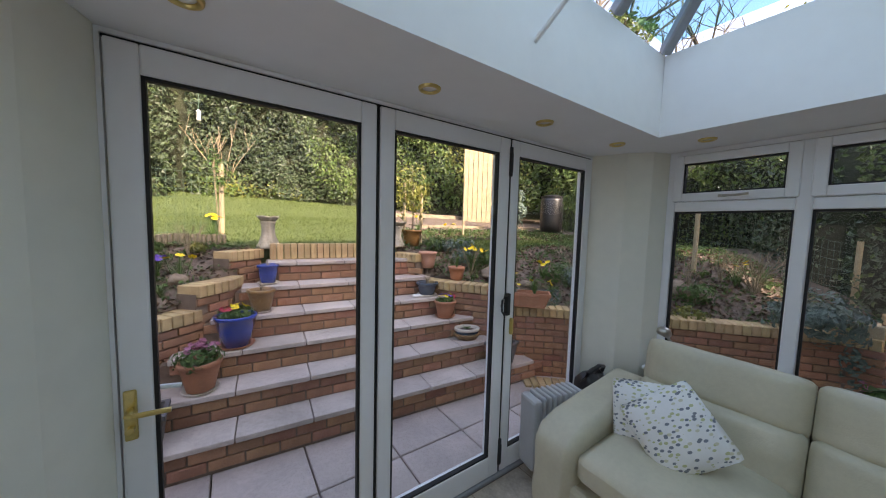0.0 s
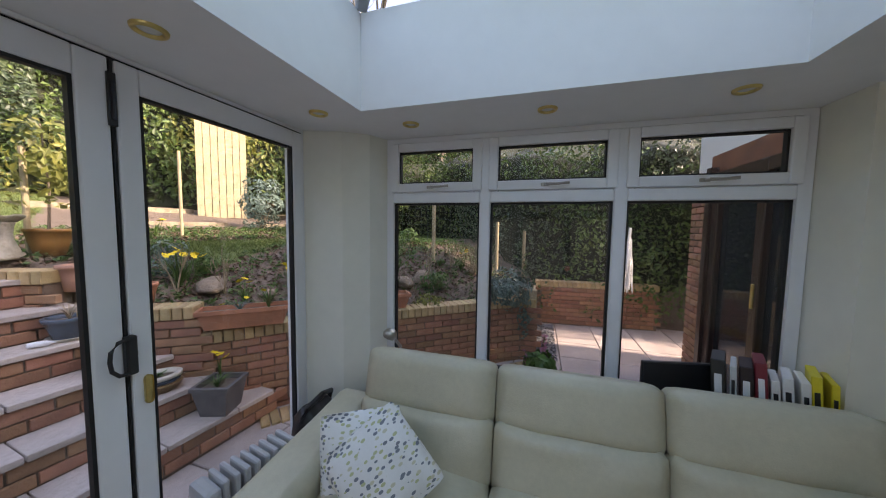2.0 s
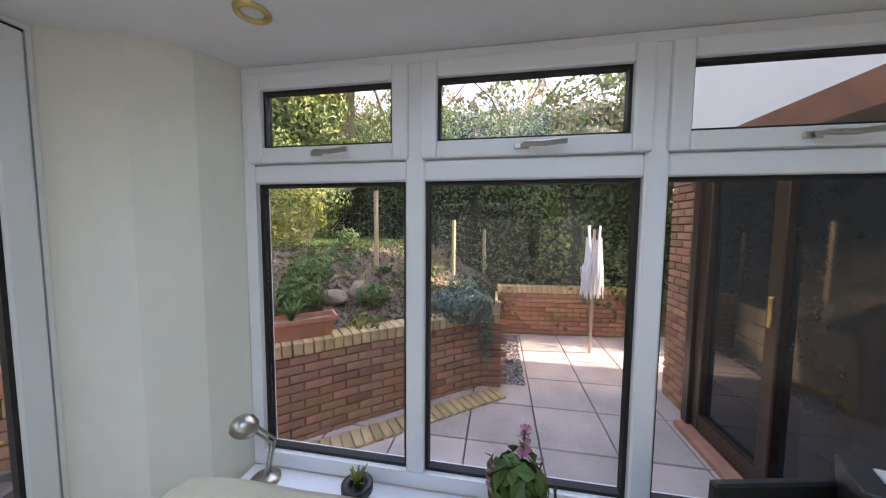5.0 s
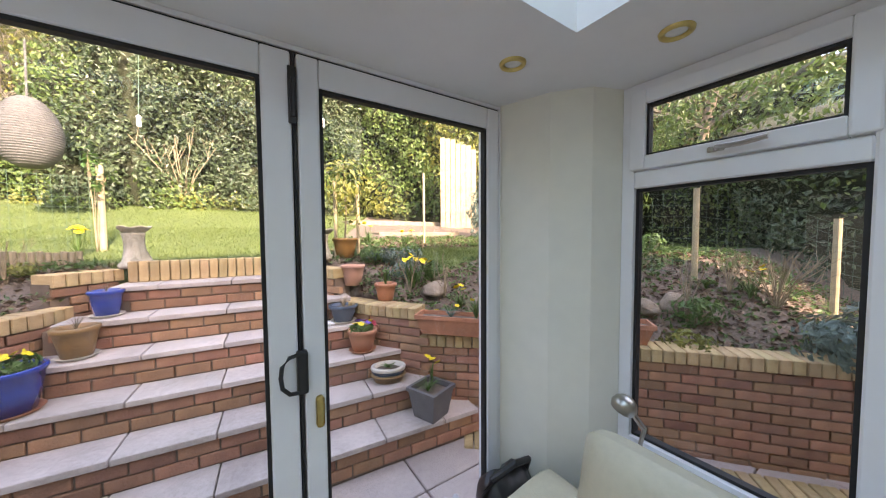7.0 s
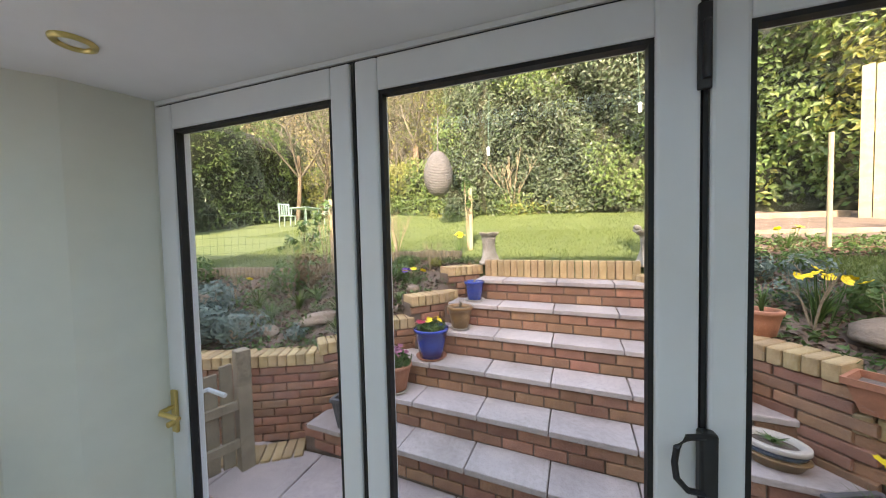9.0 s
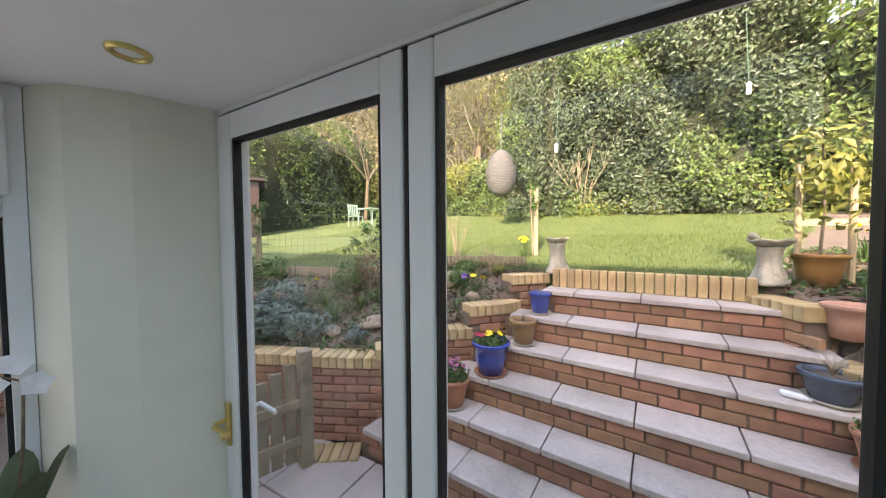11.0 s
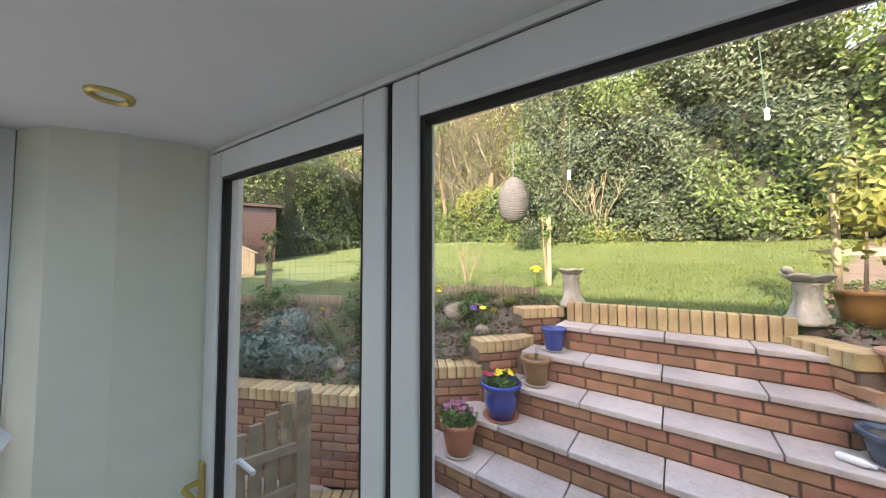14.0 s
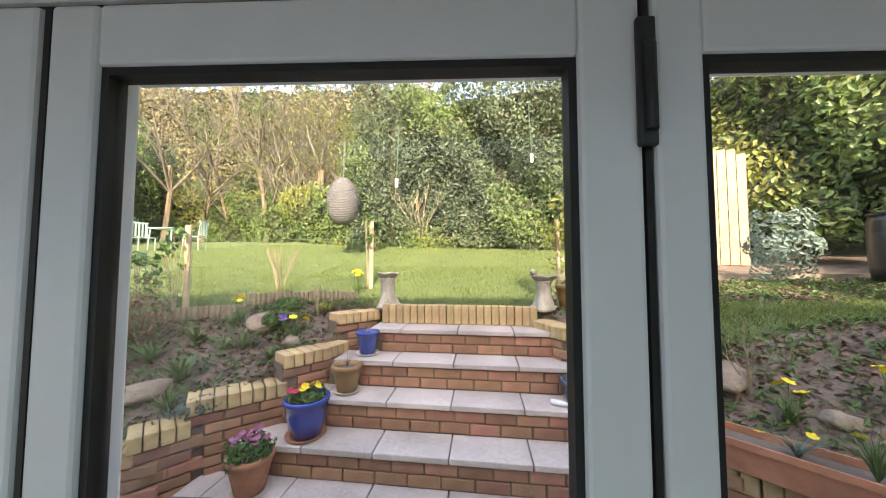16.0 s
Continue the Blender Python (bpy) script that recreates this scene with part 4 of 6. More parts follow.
blooms("red_flowers", t, [(0.09, -0.05, h + 0.05), (0.06, 0.07, h + 0.05)], 0.03, M_PETAL_R)
t, h = pot(*step_at(3, 2.36, 0.17), 0.09, 0.13, 0.16, M_DARKGLAZE, "dark blue patterned bowl with dead grass on a saucer", M_CREAMPOT, POTS)
tuft("dry_stems", t, 0, 0, h - 0.03, 40, 0.22, 0.2, 0.006, M_TWIG, 12, 1.0)
bt = thing("plastic_bottle", *step_at(3, 2.19, 0.10), "white plastic bottle lying on the step", "bottle")
part("body", lt([(0.012, -0.06), (0.02, -0.05), (0.02, 0.03), (0.009, 0.05), (0.009, 0.07)], 14, True, pose(0, 0, 0.021, 90, 0, 60)), M_WHITE, bt, smooth=True)
t, h = pot(2.56, 2.34, hz(2.60, 2.34), 0.085, 0.12, 0.22, M_PINKTERRA, "plain pale pink terracotta pot in the soil bed", None)
t, h = pot(2.78, 1.96, hz(2.80, 1.97), 0.075, 0.105, 0.18, M_TERRA, "plain terracotta pot in the soil bed", None)
tuft("leaves", t, 0, 0, h - 0.02, 24, 0.2, 0.12, 0.02, M_LEAF_GR, 14)
t, h = pot(2.67, 3.0, hz(2.67, 3.0), 0.10, 0.15, 0.25, M_GOLDGLAZE, "amber glazed pot holding a staked yellow-leaved shrub", None)
part("trunk", tb([(0, 0, h - 0.03), (0.02, 0, 0.6), (0.0, 0.02, 1.2)], 0.012, 6, 0.006), M_BARK, t)
p, d = bush_pts(260, 0.26, 0.26, 0.45, 8, 0.8)
leaves("foliage", p + np.array([0, 0, 0.85]), d, 0.085, M_LEAF_YL, t, 8)


def trough(x, y, z, L, label, rz):
    t = thing("planter_trough", x, y, z, label, "planter", "terracotta troughs on the wall", rz)
    bm = bmesh.new()
    rings = [[bm.verts.new((sx * (L / 2 - ins), sy * (0.11 - ins * 0.6), zz)) for sx, sy in ((-1, -1), (1, -1), (1, 1), (-1, 1))] for ins, zz in ((0.06, 0), (0.02, 0.13), (0.0, 0.135), (0.0, 0.17), (0.018, 0.17), (0.025, 0.12))]
    bm.faces.new(rings[0][::-1])
    for a, b in zip(rings, rings[1:]):
        for i in range(4):
            bm.faces.new((a[i], a[(i + 1) % 4], b[(i + 1) % 4], b[i]))
    bm.faces.new(rings[-1])
    part("trough", bm, M_TERRA, t)
    part("soil", bx(-L / 2 + 0.03, -0.085, 0.11, L / 2 - 0.03, 0.085, 0.135), M_SOIL, t)
    return t


t = trough(3.12, 1.18, 0.66, 0.72, "long terracotta trough with grassy bulbs on the wall", -48)
tuft("leaves", t, 0.18, 0, 0.13, 70, 0.26, 0.16, 0.009, M_LEAF_GR, 15)
tuft("leaves_low", t, -0.05, 0, 0.13, 40, 0.12, 0.16, 0.012, M_LEAF_BL, 16)
blooms("yellow_flowers", t, [(-0.18, 0, 0.20), (0.0, 0.03, 0.24), (0.14, 0.02, 0.30)], 0.025, M_PETAL_Y)
t = trough(4.16, 0.36, 0.63, 0.62, "long terracotta trough on the curved wall", -50)
tuft("dry_stems", t, -0.2, 0, 0.13, 20, 0.5, 0.25, 0.006, M_TWIG, 17)
tuft("leaves", t, -0.05, 0, 0.13, 40, 0.2, 0.2, 0.03, M_LEAF_GR, 18)


# bird baths on carved pedestals
def bird_bath(x, y, z, h, r, label, lean=0):
    t = thing("bird_bath", x, y, z, label, "bird bath", "stone bird baths by the lawn")
    prof = [(0.125, 0.0), (0.13, 0.03), (0.10, 0.06), (0.09, 0.10), (0.074, h * 0.42), (0.07, h * 0.6), (0.076, h * 0.78), (0.088, h - 0.06)]
    m = lt(prof, 30)
    for v in m.verts:
        a = math.atan2(v.co.y, v.co.x)
        low = max(0.0, 1 - v.co.z / (h * 0.4))
        v.co.xy *= 1 + 0.10 * math.sin(a * 5 + v.co.z * 9) + 0.22 * low * math.sin(a * 3 + 1) + 0.05 * math.sin(a * 11)
    part("pedestal", m, M_STONE, t, smooth=True)
    m = lt([(0.06, h - 0.06), (r * 0.7, h - 0.05), (r, h - 0.015), (r * 1.02, h), (r * 0.9, h), (r * 0.6, h - 0.02), (0.02, h - 0.025)], 28)
    for v in m.verts:
        a = math.atan2(v.co.y, v.co.x)
        v.co.xy *= 1 + 0.05 * math.sin(a * 7) + 0.04 * math.sin(a * 3 + 2)
        v.co.z += 0.008 * math.sin(a * 5)
    part("bowl", m, M_STONE, t, smooth=True)
    return t


bird_bath(0.69, 3.05, hz(0.69, 3.05), 0.39, 0.118, "weathered stone bird bath on a short pedestal")
t = bird_bath(2.36, 2.92, hz(2.36, 2.92), 0.37, 0.14, "weathered stone bird bath with a small carved bird on the rim")
part("carved_bird", (lambda m: (bmesh.ops.transform(m, matrix=pose(-0.10, 0, 0.395, 0, 20, 40) @ Matrix.Diagonal((0.055, 0.03, 0.033, 1)), verts=m.verts), m)[1])((lambda b: (bmesh.ops.create_icosphere(b, subdivisions=2, radius=1), b)[1])(bmesh.new())), M_STONE, t, "small carved stone bird", True)

# ---------------------------------------------------------------- hedges and trees
def hedge(name, poly, h0, h1, depth, dens, size, material, label, seed, second=None, core=True, category="hedge"):
    """A bank of foliage along a ground line: leaves on an uneven face, over a sheet coloured dark for the shade inside.
    """
    t = thing(name, poly[0][0], poly[0][1], 0, label, category, kind="stuff")
    t.matrix_basis = pose(0, 0, 0)
    rg = np.random.default_rng(seed)
    L = length(poly)
    n = int(L * (h1 - h0) * dens)
    s = rg.random(n) * L
    u = rg.random(n)
    P = np.array([along(poly, a) for a in s])
    a = np.radians(P[:, 2])
    nx_, ny_ = np.sin(a), -np.cos(a)
    hgt = h0 + (h1 - h0) * (u + 0.08 * np.sin(s * 1.3 + seed) * u)
    bulge = 0.7 * np.sin(s * 1.1 + seed) * np.sin(hgt * 1.4 + s * 0.7) + 0.42 * np.sin(s * 2.9 + hgt * 2.3 + seed) + 0.15 * np.sin(s * 6.1 - hgt * 5.0)
    topround = np.clip((u - 0.8) / 0.2, 0, 1) ** 2 * depth * 0.7
    inset = rg.exponential(0.2, n) - 0.14
    off = depth * 0.5 + bulge * 0.55 - topround - inset
    pts = np.stack([P[:, 0] + nx_ * off, P[:, 1] + ny_ * off, hgt + rg.normal(0, 0.1, n)], 1)
    nrm = np.stack([nx_, ny_, np.full(n, 0.45)], 1)
    if second:
        pick = np.sin(s * 0.9 + seed * 1.7) * np.cos(hgt * 1.1 + s * 0.35) + rg.normal(0, 0.25, n) > 0.45
        leaves("foliage", pts[~pick], nrm[~pick], size, material, t, seed)
        leaves("foliage_light", pts[pick], nrm[pick], size, second, t, seed + 1)
    else:
        leaves("foliage", pts, nrm, size, material, t, seed)
    if not core:
        return t
    # closed sheet behind the leaves, coloured dark as the shade in their gaps
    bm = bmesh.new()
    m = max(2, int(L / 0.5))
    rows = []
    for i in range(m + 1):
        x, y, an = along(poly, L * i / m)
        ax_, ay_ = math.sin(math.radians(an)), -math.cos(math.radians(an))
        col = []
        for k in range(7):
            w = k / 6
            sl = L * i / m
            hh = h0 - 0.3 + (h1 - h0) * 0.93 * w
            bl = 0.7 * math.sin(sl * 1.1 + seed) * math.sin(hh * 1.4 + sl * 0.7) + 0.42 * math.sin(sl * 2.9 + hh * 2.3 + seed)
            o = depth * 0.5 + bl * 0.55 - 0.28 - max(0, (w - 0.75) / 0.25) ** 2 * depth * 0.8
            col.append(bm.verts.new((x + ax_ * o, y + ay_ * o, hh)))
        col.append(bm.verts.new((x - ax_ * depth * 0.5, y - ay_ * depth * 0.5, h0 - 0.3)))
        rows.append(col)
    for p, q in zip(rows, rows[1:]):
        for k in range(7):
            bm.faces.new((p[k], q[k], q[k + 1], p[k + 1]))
    part("shade_sheet", bm, M_INNER_SHADE, t, "dark sheet for the shade inside the foliage", True)
    return t


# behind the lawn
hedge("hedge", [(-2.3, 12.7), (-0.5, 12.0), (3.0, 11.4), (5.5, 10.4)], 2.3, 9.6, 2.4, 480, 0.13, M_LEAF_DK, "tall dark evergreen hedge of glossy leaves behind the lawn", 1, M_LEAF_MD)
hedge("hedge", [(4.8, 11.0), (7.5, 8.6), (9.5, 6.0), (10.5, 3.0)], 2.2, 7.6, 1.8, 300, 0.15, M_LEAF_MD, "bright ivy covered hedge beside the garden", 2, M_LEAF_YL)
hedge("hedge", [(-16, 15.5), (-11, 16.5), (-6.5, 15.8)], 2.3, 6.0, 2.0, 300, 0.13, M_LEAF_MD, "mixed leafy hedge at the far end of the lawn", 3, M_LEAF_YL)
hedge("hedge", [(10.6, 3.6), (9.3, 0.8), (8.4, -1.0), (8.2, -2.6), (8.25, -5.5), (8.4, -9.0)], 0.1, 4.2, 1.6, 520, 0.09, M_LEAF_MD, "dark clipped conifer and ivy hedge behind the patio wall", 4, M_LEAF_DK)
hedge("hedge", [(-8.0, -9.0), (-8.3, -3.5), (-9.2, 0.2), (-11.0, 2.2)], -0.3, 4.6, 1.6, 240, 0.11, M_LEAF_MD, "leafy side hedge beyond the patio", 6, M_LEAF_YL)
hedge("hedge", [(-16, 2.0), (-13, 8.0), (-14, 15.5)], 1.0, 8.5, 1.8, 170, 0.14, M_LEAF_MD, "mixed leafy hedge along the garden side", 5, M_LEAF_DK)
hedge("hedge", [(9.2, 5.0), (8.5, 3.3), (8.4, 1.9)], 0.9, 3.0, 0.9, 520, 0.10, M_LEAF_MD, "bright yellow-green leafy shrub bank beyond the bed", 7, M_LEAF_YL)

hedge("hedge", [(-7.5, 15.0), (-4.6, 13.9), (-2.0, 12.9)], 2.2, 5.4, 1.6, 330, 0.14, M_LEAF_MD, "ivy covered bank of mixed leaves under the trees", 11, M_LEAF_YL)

# house behind and beside: casts the shade over patio and steps
house = thing("house", 0, 0, 0, "house with red brick ground floor and white rendered upper wall", "house")
part("wall", bx(3.27, -9.0, PZ, 5.45, -3.09, 2.118), M_MORTAR, house, "brick wall core")
part("upper_wall", bx(2.2, -9.0, 2.335, 6.42, -3.50, 5.4), M_RENDER, house, "white rendered upper wall")
part("upper_wall", bx(-9.2, -9.0, PZ, 2.19, -3.4, 4.8), M_RENDER, house, "white rendered wall")
part("roof", (lambda m: m)(prism([(-9.4, -9.4), (6.42, -9.4), (6.42, -3.2), (-9.4, -3.2)], 5.405, 5.6)), M_BROWNPAINT, house, "dark roof edge")
part("fascia", bx(3.26, -3.49, 2.12, 4.95, -3.02, 2.33), M_FASCIA, house, "red-brown stained timber fascia")
# brown patio doors
dr = part("door", bx(3.30, -3.06, PZ + 0.06, 3.40, -2.98, 2.14, 0.008), M_BROWNPAINT, house, "dark brown timber patio door")
for xx in (4.02, 4.70):
    part("door_stile", bx(xx, -3.06, PZ + 0.06, xx + 0.10, -2.98, 2.14, 0.008), M_BROWNPAINT, dr)
part("door_rail", bx(3.40, -3.06, 2.04, 4.70, -2.985, 2.14), M_BROWNPAINT, dr)
part("door_rail", bx(3.40, -3.06, PZ + 0.06, 4.70, -2.985, PZ + 0.2), M_BROWNPAINT, dr)
part("door_sill", bx(3.28, -3.07, PZ - 0.04, 4.86, -2.88, PZ + 0.055, 0.01), M_BRICK, dr)
part("door_jamb", bx(4.80, -3.07, PZ + 0.055, 4.88, -2.95, 2.2), M_BROWNPAINT, dr)
M_DARKGLASS = mat("dark_window_glass", (0.02, 0.022, 0.025), 0.04, var=0.1)
for a, b in ((3.40, 4.02), (4.12, 4.70)):
    part("door_pane", bx(a, -3.04, PZ + 0.2, b, -3.03, 2.04), M_DARKGLASS, dr, "dark reflecting glass")
part("door_handle", bx(4.06, -2.985, 0.95, 4.09, -2.965, 1.15, 0.006), M_BRASS, dr, "brass lever handle")
zc, c = PZ + 0.035, 0
while zc < 2.10:
    runs = [(4.89, 5.00), (5.01, 5.222), (5.233, 5.445)] if c % 2 else [(4.89, 5.102), (5.113, 5.325), (5.336, 5.445)]
    for a, b in runs:
        piece("brick", ME_BRICK, house, pose((a + b) / 2, -3.085, zc) @ Matrix.Diagonal(((b - a) / 0.212, 1, 1, 1)))
    zc += 0.0755
    c += 1

# ---------------------------------------------------------------- garden things
egg = thing("egg_chair", -1.98, 9.0, 0, "grey wicker hanging egg chair under the trees", "chair")
egg.matrix_basis = pose(-1.98, 9.0, 2.95)
prof = []
for i in range(61):
    u = i / 60
    r = 0.47 * math.sin(math.pi * u ** 0.88) ** 0.46 if 0 < u < 1 else 0.001
    prof.append((max(0.001, r) + 0.012 * (i % 2), 1.46 * u))
part("shell", lt(prof, 36), M_WICKER, egg, "woven grey wicker shell")
part("rope", tb([(0, 0, 1.45), (0.02, 0, 2.6)], 0.02), M_WICKER, egg)


def timber_post(x, y, h, r, label, material=M_TIMBER, sides=10, lean=(0, 0)):
    t = thing("post", x, y, hz(x, y), label, "post")
    part("shaft", tb([(0, 0, -0.05), (lean[0], lean[1], h)], r, sides), material, t)
    return t


FP = [(0.22, 4.1), (-1.62, 3.06), (-3.41, 2.12), (-6.0, 1.1)]
for x, y in FP:
    timber_post(x, y, 0.98, 0.032, "round pale timber fence post", M_PALETIMBER)
net = thing("wire_fence", 0, 0, 0, "thin green wire mesh fence along the lawn", "fence", kind="stuff")
bm = bmesh.new()
for (ax, ay), (qx, qy) in zip(FP, FP[1:]):
    L = math.hypot(qx - ax, qy - ay)
    for i in range(int(L / 0.09) + 1):
        u = min(1, i * 0.09 / L)
        x, y = ax + (qx - ax) * u, ay + (qy - ay) * u
        tube(bm, [(x, y, hz(x, y)), (x, y, hz(x, y) + 0.85)], 0.0019, 3)
    for k in range(8):
        tube(bm, [(ax + (qx - ax) * w, ay + (qy - ay) * w, hz(ax + (qx - ax) * w, ay + (qy - ay) * w) + 0.06 + 0.11 * k) for w in (0, 0.25, 0.5, 0.75, 1)], 0.0018, 3)
part("mesh", bm, M_WIRE, net)

# fence and stakes on the window side
FQ = [(4.75, 1.35), (5.62, 0.25), (6.55, -0.62), (7.35, -1.05)]
for x, y in FQ:
    timber_post(x, y, 1.0, 0.03, "round pale timber fence post", M_PALETIMBER)
net = thing("wire_fence", 0, 0, 0, "thin green wire mesh fence above the curved wall", "fence", kind="stuff")
bm = bmesh.new()
for (ax, ay), (qx, qy) in zip(FQ, FQ[1:]):
    L = math.hypot(qx - ax, qy - ay)
    for i in range(int(L / 0.1) + 1):
        u = min(1, i * 0.1 / L)
        x, y = ax + (qx - ax) * u, ay + (qy - ay) * u
        tube(bm, [(x, y, hz(x, y) + 0.1), (x, y, hz(x, y) + 0.95)], 0.0019, 3)
    for k in range(8):
        tube(bm, [(ax + (qx - ax) * w, ay + (qy - ay) * w, hz(ax + (qx - ax) * w, ay + (qy - ay) * w) + 0.1 + 0.12 * k) for w in (0, 0.5, 1)], 0.0019, 3)
part("mesh", bm, M_WIRE, net)
for x, y, h in ((2.86, 3.05, 0.95), (2.58, 3.10, 0.98), (4.27, 3.74, 1.25)):
    timber_post(x, y, h, 0.022, "slim pale timber plant stake", M_PALETIMBER)

# rocks in the beds
def rock(x, y, rx, ry, rz_, seed, label="rough grey-brown garden rock half sunk in soil"):
    bm = bmesh.new()
    bmesh.ops.create_icosphere(bm, subdivisions=3, radius=1)
    for v in bm.verts:
        n_ = 1 + 0.30 * noise.noise(v.co * 1.3 + Vector((seed, 0, 0))) + 0.12 * noise.noise(v.co * 3.5 + Vector((0, seed, 0)))
        v.co = Vector((v.co.x * rx * n_, v.co.y * ry * n_, v.co.z * rz_ * n_))
    ob = mesh_ob("rock", bm, M_ROCK, True)
    ob.matrix_basis = pose(x, y, hz(x, y) + rz_ * 0.25, 0, 0, seed * 37)
    return tagged(ob, label, "rock", "rocks in the soil beds")


for i, (x, y, a, b, c) in enumerate(((-0.50, 2.85, 0.26, 0.16, 0.12), (-0.98, 2.0, 0.24, 0.14, 0.07), (-0.12, 2.55, 0.10, 0.08, 0.07), (-1.45, 1.75, 0.16, 0.1, 0.06), (-2.7, 1.85, 0.3, 0.12, 0.10),
                                     (3.42, 2.0, 0.24, 0.13, 0.08), (4.9, 0.45, 0.18, 0.12, 0.08), (5.1, 0.25, 0.12, 0.1, 0.12), (3.75, 1.6, 0.10, 0.08, 0.05))):
    rock(x, y, a, b, c, i + 1)


# bed plants
M_LEAF_BZ = leaf_mat("leaf_bronze", (0.20, 0.11, 0.06), (0.11, 0.09, 0.04), 0.2)
def bulb_clump(x, y, n, h, spread, w, seed, label, flowers=0, material=M_LEAF_GR, petal=M_PETAL_Y, cat="plant"):
    t = thing("bed_plant", x, y, hz(x, y), label, cat)
    tuft("leaves", t, 0, 0, -0.01, n, h, spread, w, material, seed)
    if flowers:
        rr = random.Random(seed)
        pts = [(rr.uniform(-spread, spread) * 0.7, rr.uniform(-spread, spread) * 0.7, h * rr.uniform(0.9, 1.15)) for _ in range(flowers)]
        bm = bmesh.new()
        for p in pts:
            tube(bm, [(p[0] * 0.4, p[1] * 0.4, 0), p], 0.004, 4)
        part("stalks", bm, material, t)
        blooms("yellow_flowers" if petal is M_PETAL_Y else "flowers", t, pts, 0.04, petal, 6)
    return t


bulb_clump(3.20, 2.14, 80, 0.34, 0.22, 0.02, 31, "clump of yellow daffodils in the soil bed", 9)
bulb_clump(4.05, 1.55, 40, 0.22, 0.16, 0.016, 32, "clump of yellow daffodils in the soil bed", 4)
bulb_clump(3.85, 1.25, 50, 0.2, 0.18, 0.014, 39, "grassy clump of green leaves in the bed", 2)
bulb_clump(0.12, 3.75, 30, 0.28, 0.14, 0.014, 33, "daffodils beside the stone bird bath", 6)
bulb_clump(-0.78, 2.08, 24, 0.26, 0.22, 0.06, 34, "broad-leaved tulip plant in the soil bed")
bulb_clump(-1.30, 2.34, 22, 0.24, 0.22, 0.06, 35, "broad-leaved tulip plant in the soil bed")
bulb_clump(-0.85, 2.75, 22, 0.18, 0.12, 0.04, 36, "small leafy bulb clump in the soil bed")
bulb_clump(-0.30, 2.72, 16, 0.16, 0.10, 0.035, 37, "small leafy bulb clump with purple flower", 2, M_LEAF_GR, M_PETAL_V)
bulb_clump(-1.56, 1.88, 90, 0.32, 0.30, 0.012, 38, "dense grassy clump in the soil bed")
shrub("bed_shrub", -2.05, 1.42, 0.34, 0.22, 900, 0.07, M_LEAF_BL, "low silvery blue-green shrub in the soil bed", 41, 5)
shrub("bed_shrub", -2.55, 1.25, 0.30, 0.20, 700, 0.07, M_LEAF_BL, "low silvery blue-green shrub in the soil bed", 42, 5)
shrub("bed_shrub", -0.45, 3.12, 0.17, 0.09, 240, 0.06, M_LEAF_GR, "low leafy green shrub by the log edging", 43, 3)
shrub("bed_shrub", 0.0, 3.05, 0.09, 0.06, 120, 0.05, M_LEAF_YL, "small yellow-green leafy plant in the bed", 44, 2)
shrub("bed_shrub", -1.75, 2.35, 0.26, 0.20, 500, 0.06, M_LEAF_GR, "bushy green plant in the soil bed", 45, 5)
bulb_clump(-0.62, 1.80, 26, 0.26, 0.2, 0.045, 131, "bright strap-leaved bulb clump in the soil bed", 0, M_LEAF_MD)
bulb_clump(-1.05, 2.55, 26, 0.26, 0.18, 0.04, 132, "bright strap-leaved bulb clump in the soil bed", 0, M_LEAF_MD)
bulb_clump(-0.22, 2.36, 18, 0.16, 0.12, 0.03, 133, "small leafy bulb clump in the soil bed", 0, M_LEAF_MD)
bulb_clump(-1.85, 2.0, 70, 0.34, 0.26, 0.014, 134, "dense grassy clump in the soil bed", 1, M_LEAF_MD)
bulb_clump(-0.70, 2.45, 20, 0.17, 0.13, 0.03, 135, "small leafy bulb clump in the soil bed", 0, M_LEAF_MD)
shrub("bed_shrub", -1.62, 1.55, 0.26, 0.17, 560, 0.06, M_LEAF_BL, "low silvery blue-green shrub in the soil bed", 141, 5)
shrub("bed_shrub", -2.30, 1.75, 0.30, 0.22, 640, 0.06, M_LEAF_BL, "low silvery blue-green shrub in the soil bed", 142, 5)
shrub("bed_shrub", -1.50, 2.45, 0.24, 0.30, 420, 0.05, M_LEAF_BZ, "bronze-leaved twiggy shrub by the log edging", 143, 8)
shrub("bed_shrub", 3.55, 2.85, 0.18, 0.10, 200, 0.05, M_LEAF_GR, "low green plant in the soil bed", 144, 3)
shrub("bed_shrub", 4.30, 1.15, 0.24, 0.14, 380, 0.06, M_LEAF_BL, "low grey-green plant in the soil bed", 145, 4)
shrub("bed_shrub", 4.95, 0.75, 0.26, 0.16, 420, 0.06, M_LEAF_GR, "leafy green plant behind the curved wall", 146, 4)
shrub("bed_shrub", -3.0, 2.0, 0.3, 0.2, 500, 0.06, M_LEAF_GR, "bushy green plant in the soil bed", 46, 5)
shrub("bed_shrub", 4.55, 0.62, 0.24, 0.20, 420, 0.07, M_LEAF_GR, "leafy green plant behind the curved wall", 47, 4)
shrub("bed_shrub", 5.05, 0.05, 0.20, 0.13, 300, 0.06, M_LEAF_GR, "leafy green plant behind the curved wall", 48, 4)
shrub("bed_shrub", 4.6, -0.05, 0.18, 0.09, 240, 0.05, M_LEAF_YL, "low yellow-green plant behind the curved wall", 49, 3)
shrub("bed_shrub", 2.95, 2.75, 0.16, 0.13, 200, 0.06, M_LEAF_GR, "leafy green plant in the soil bed", 51, 3)
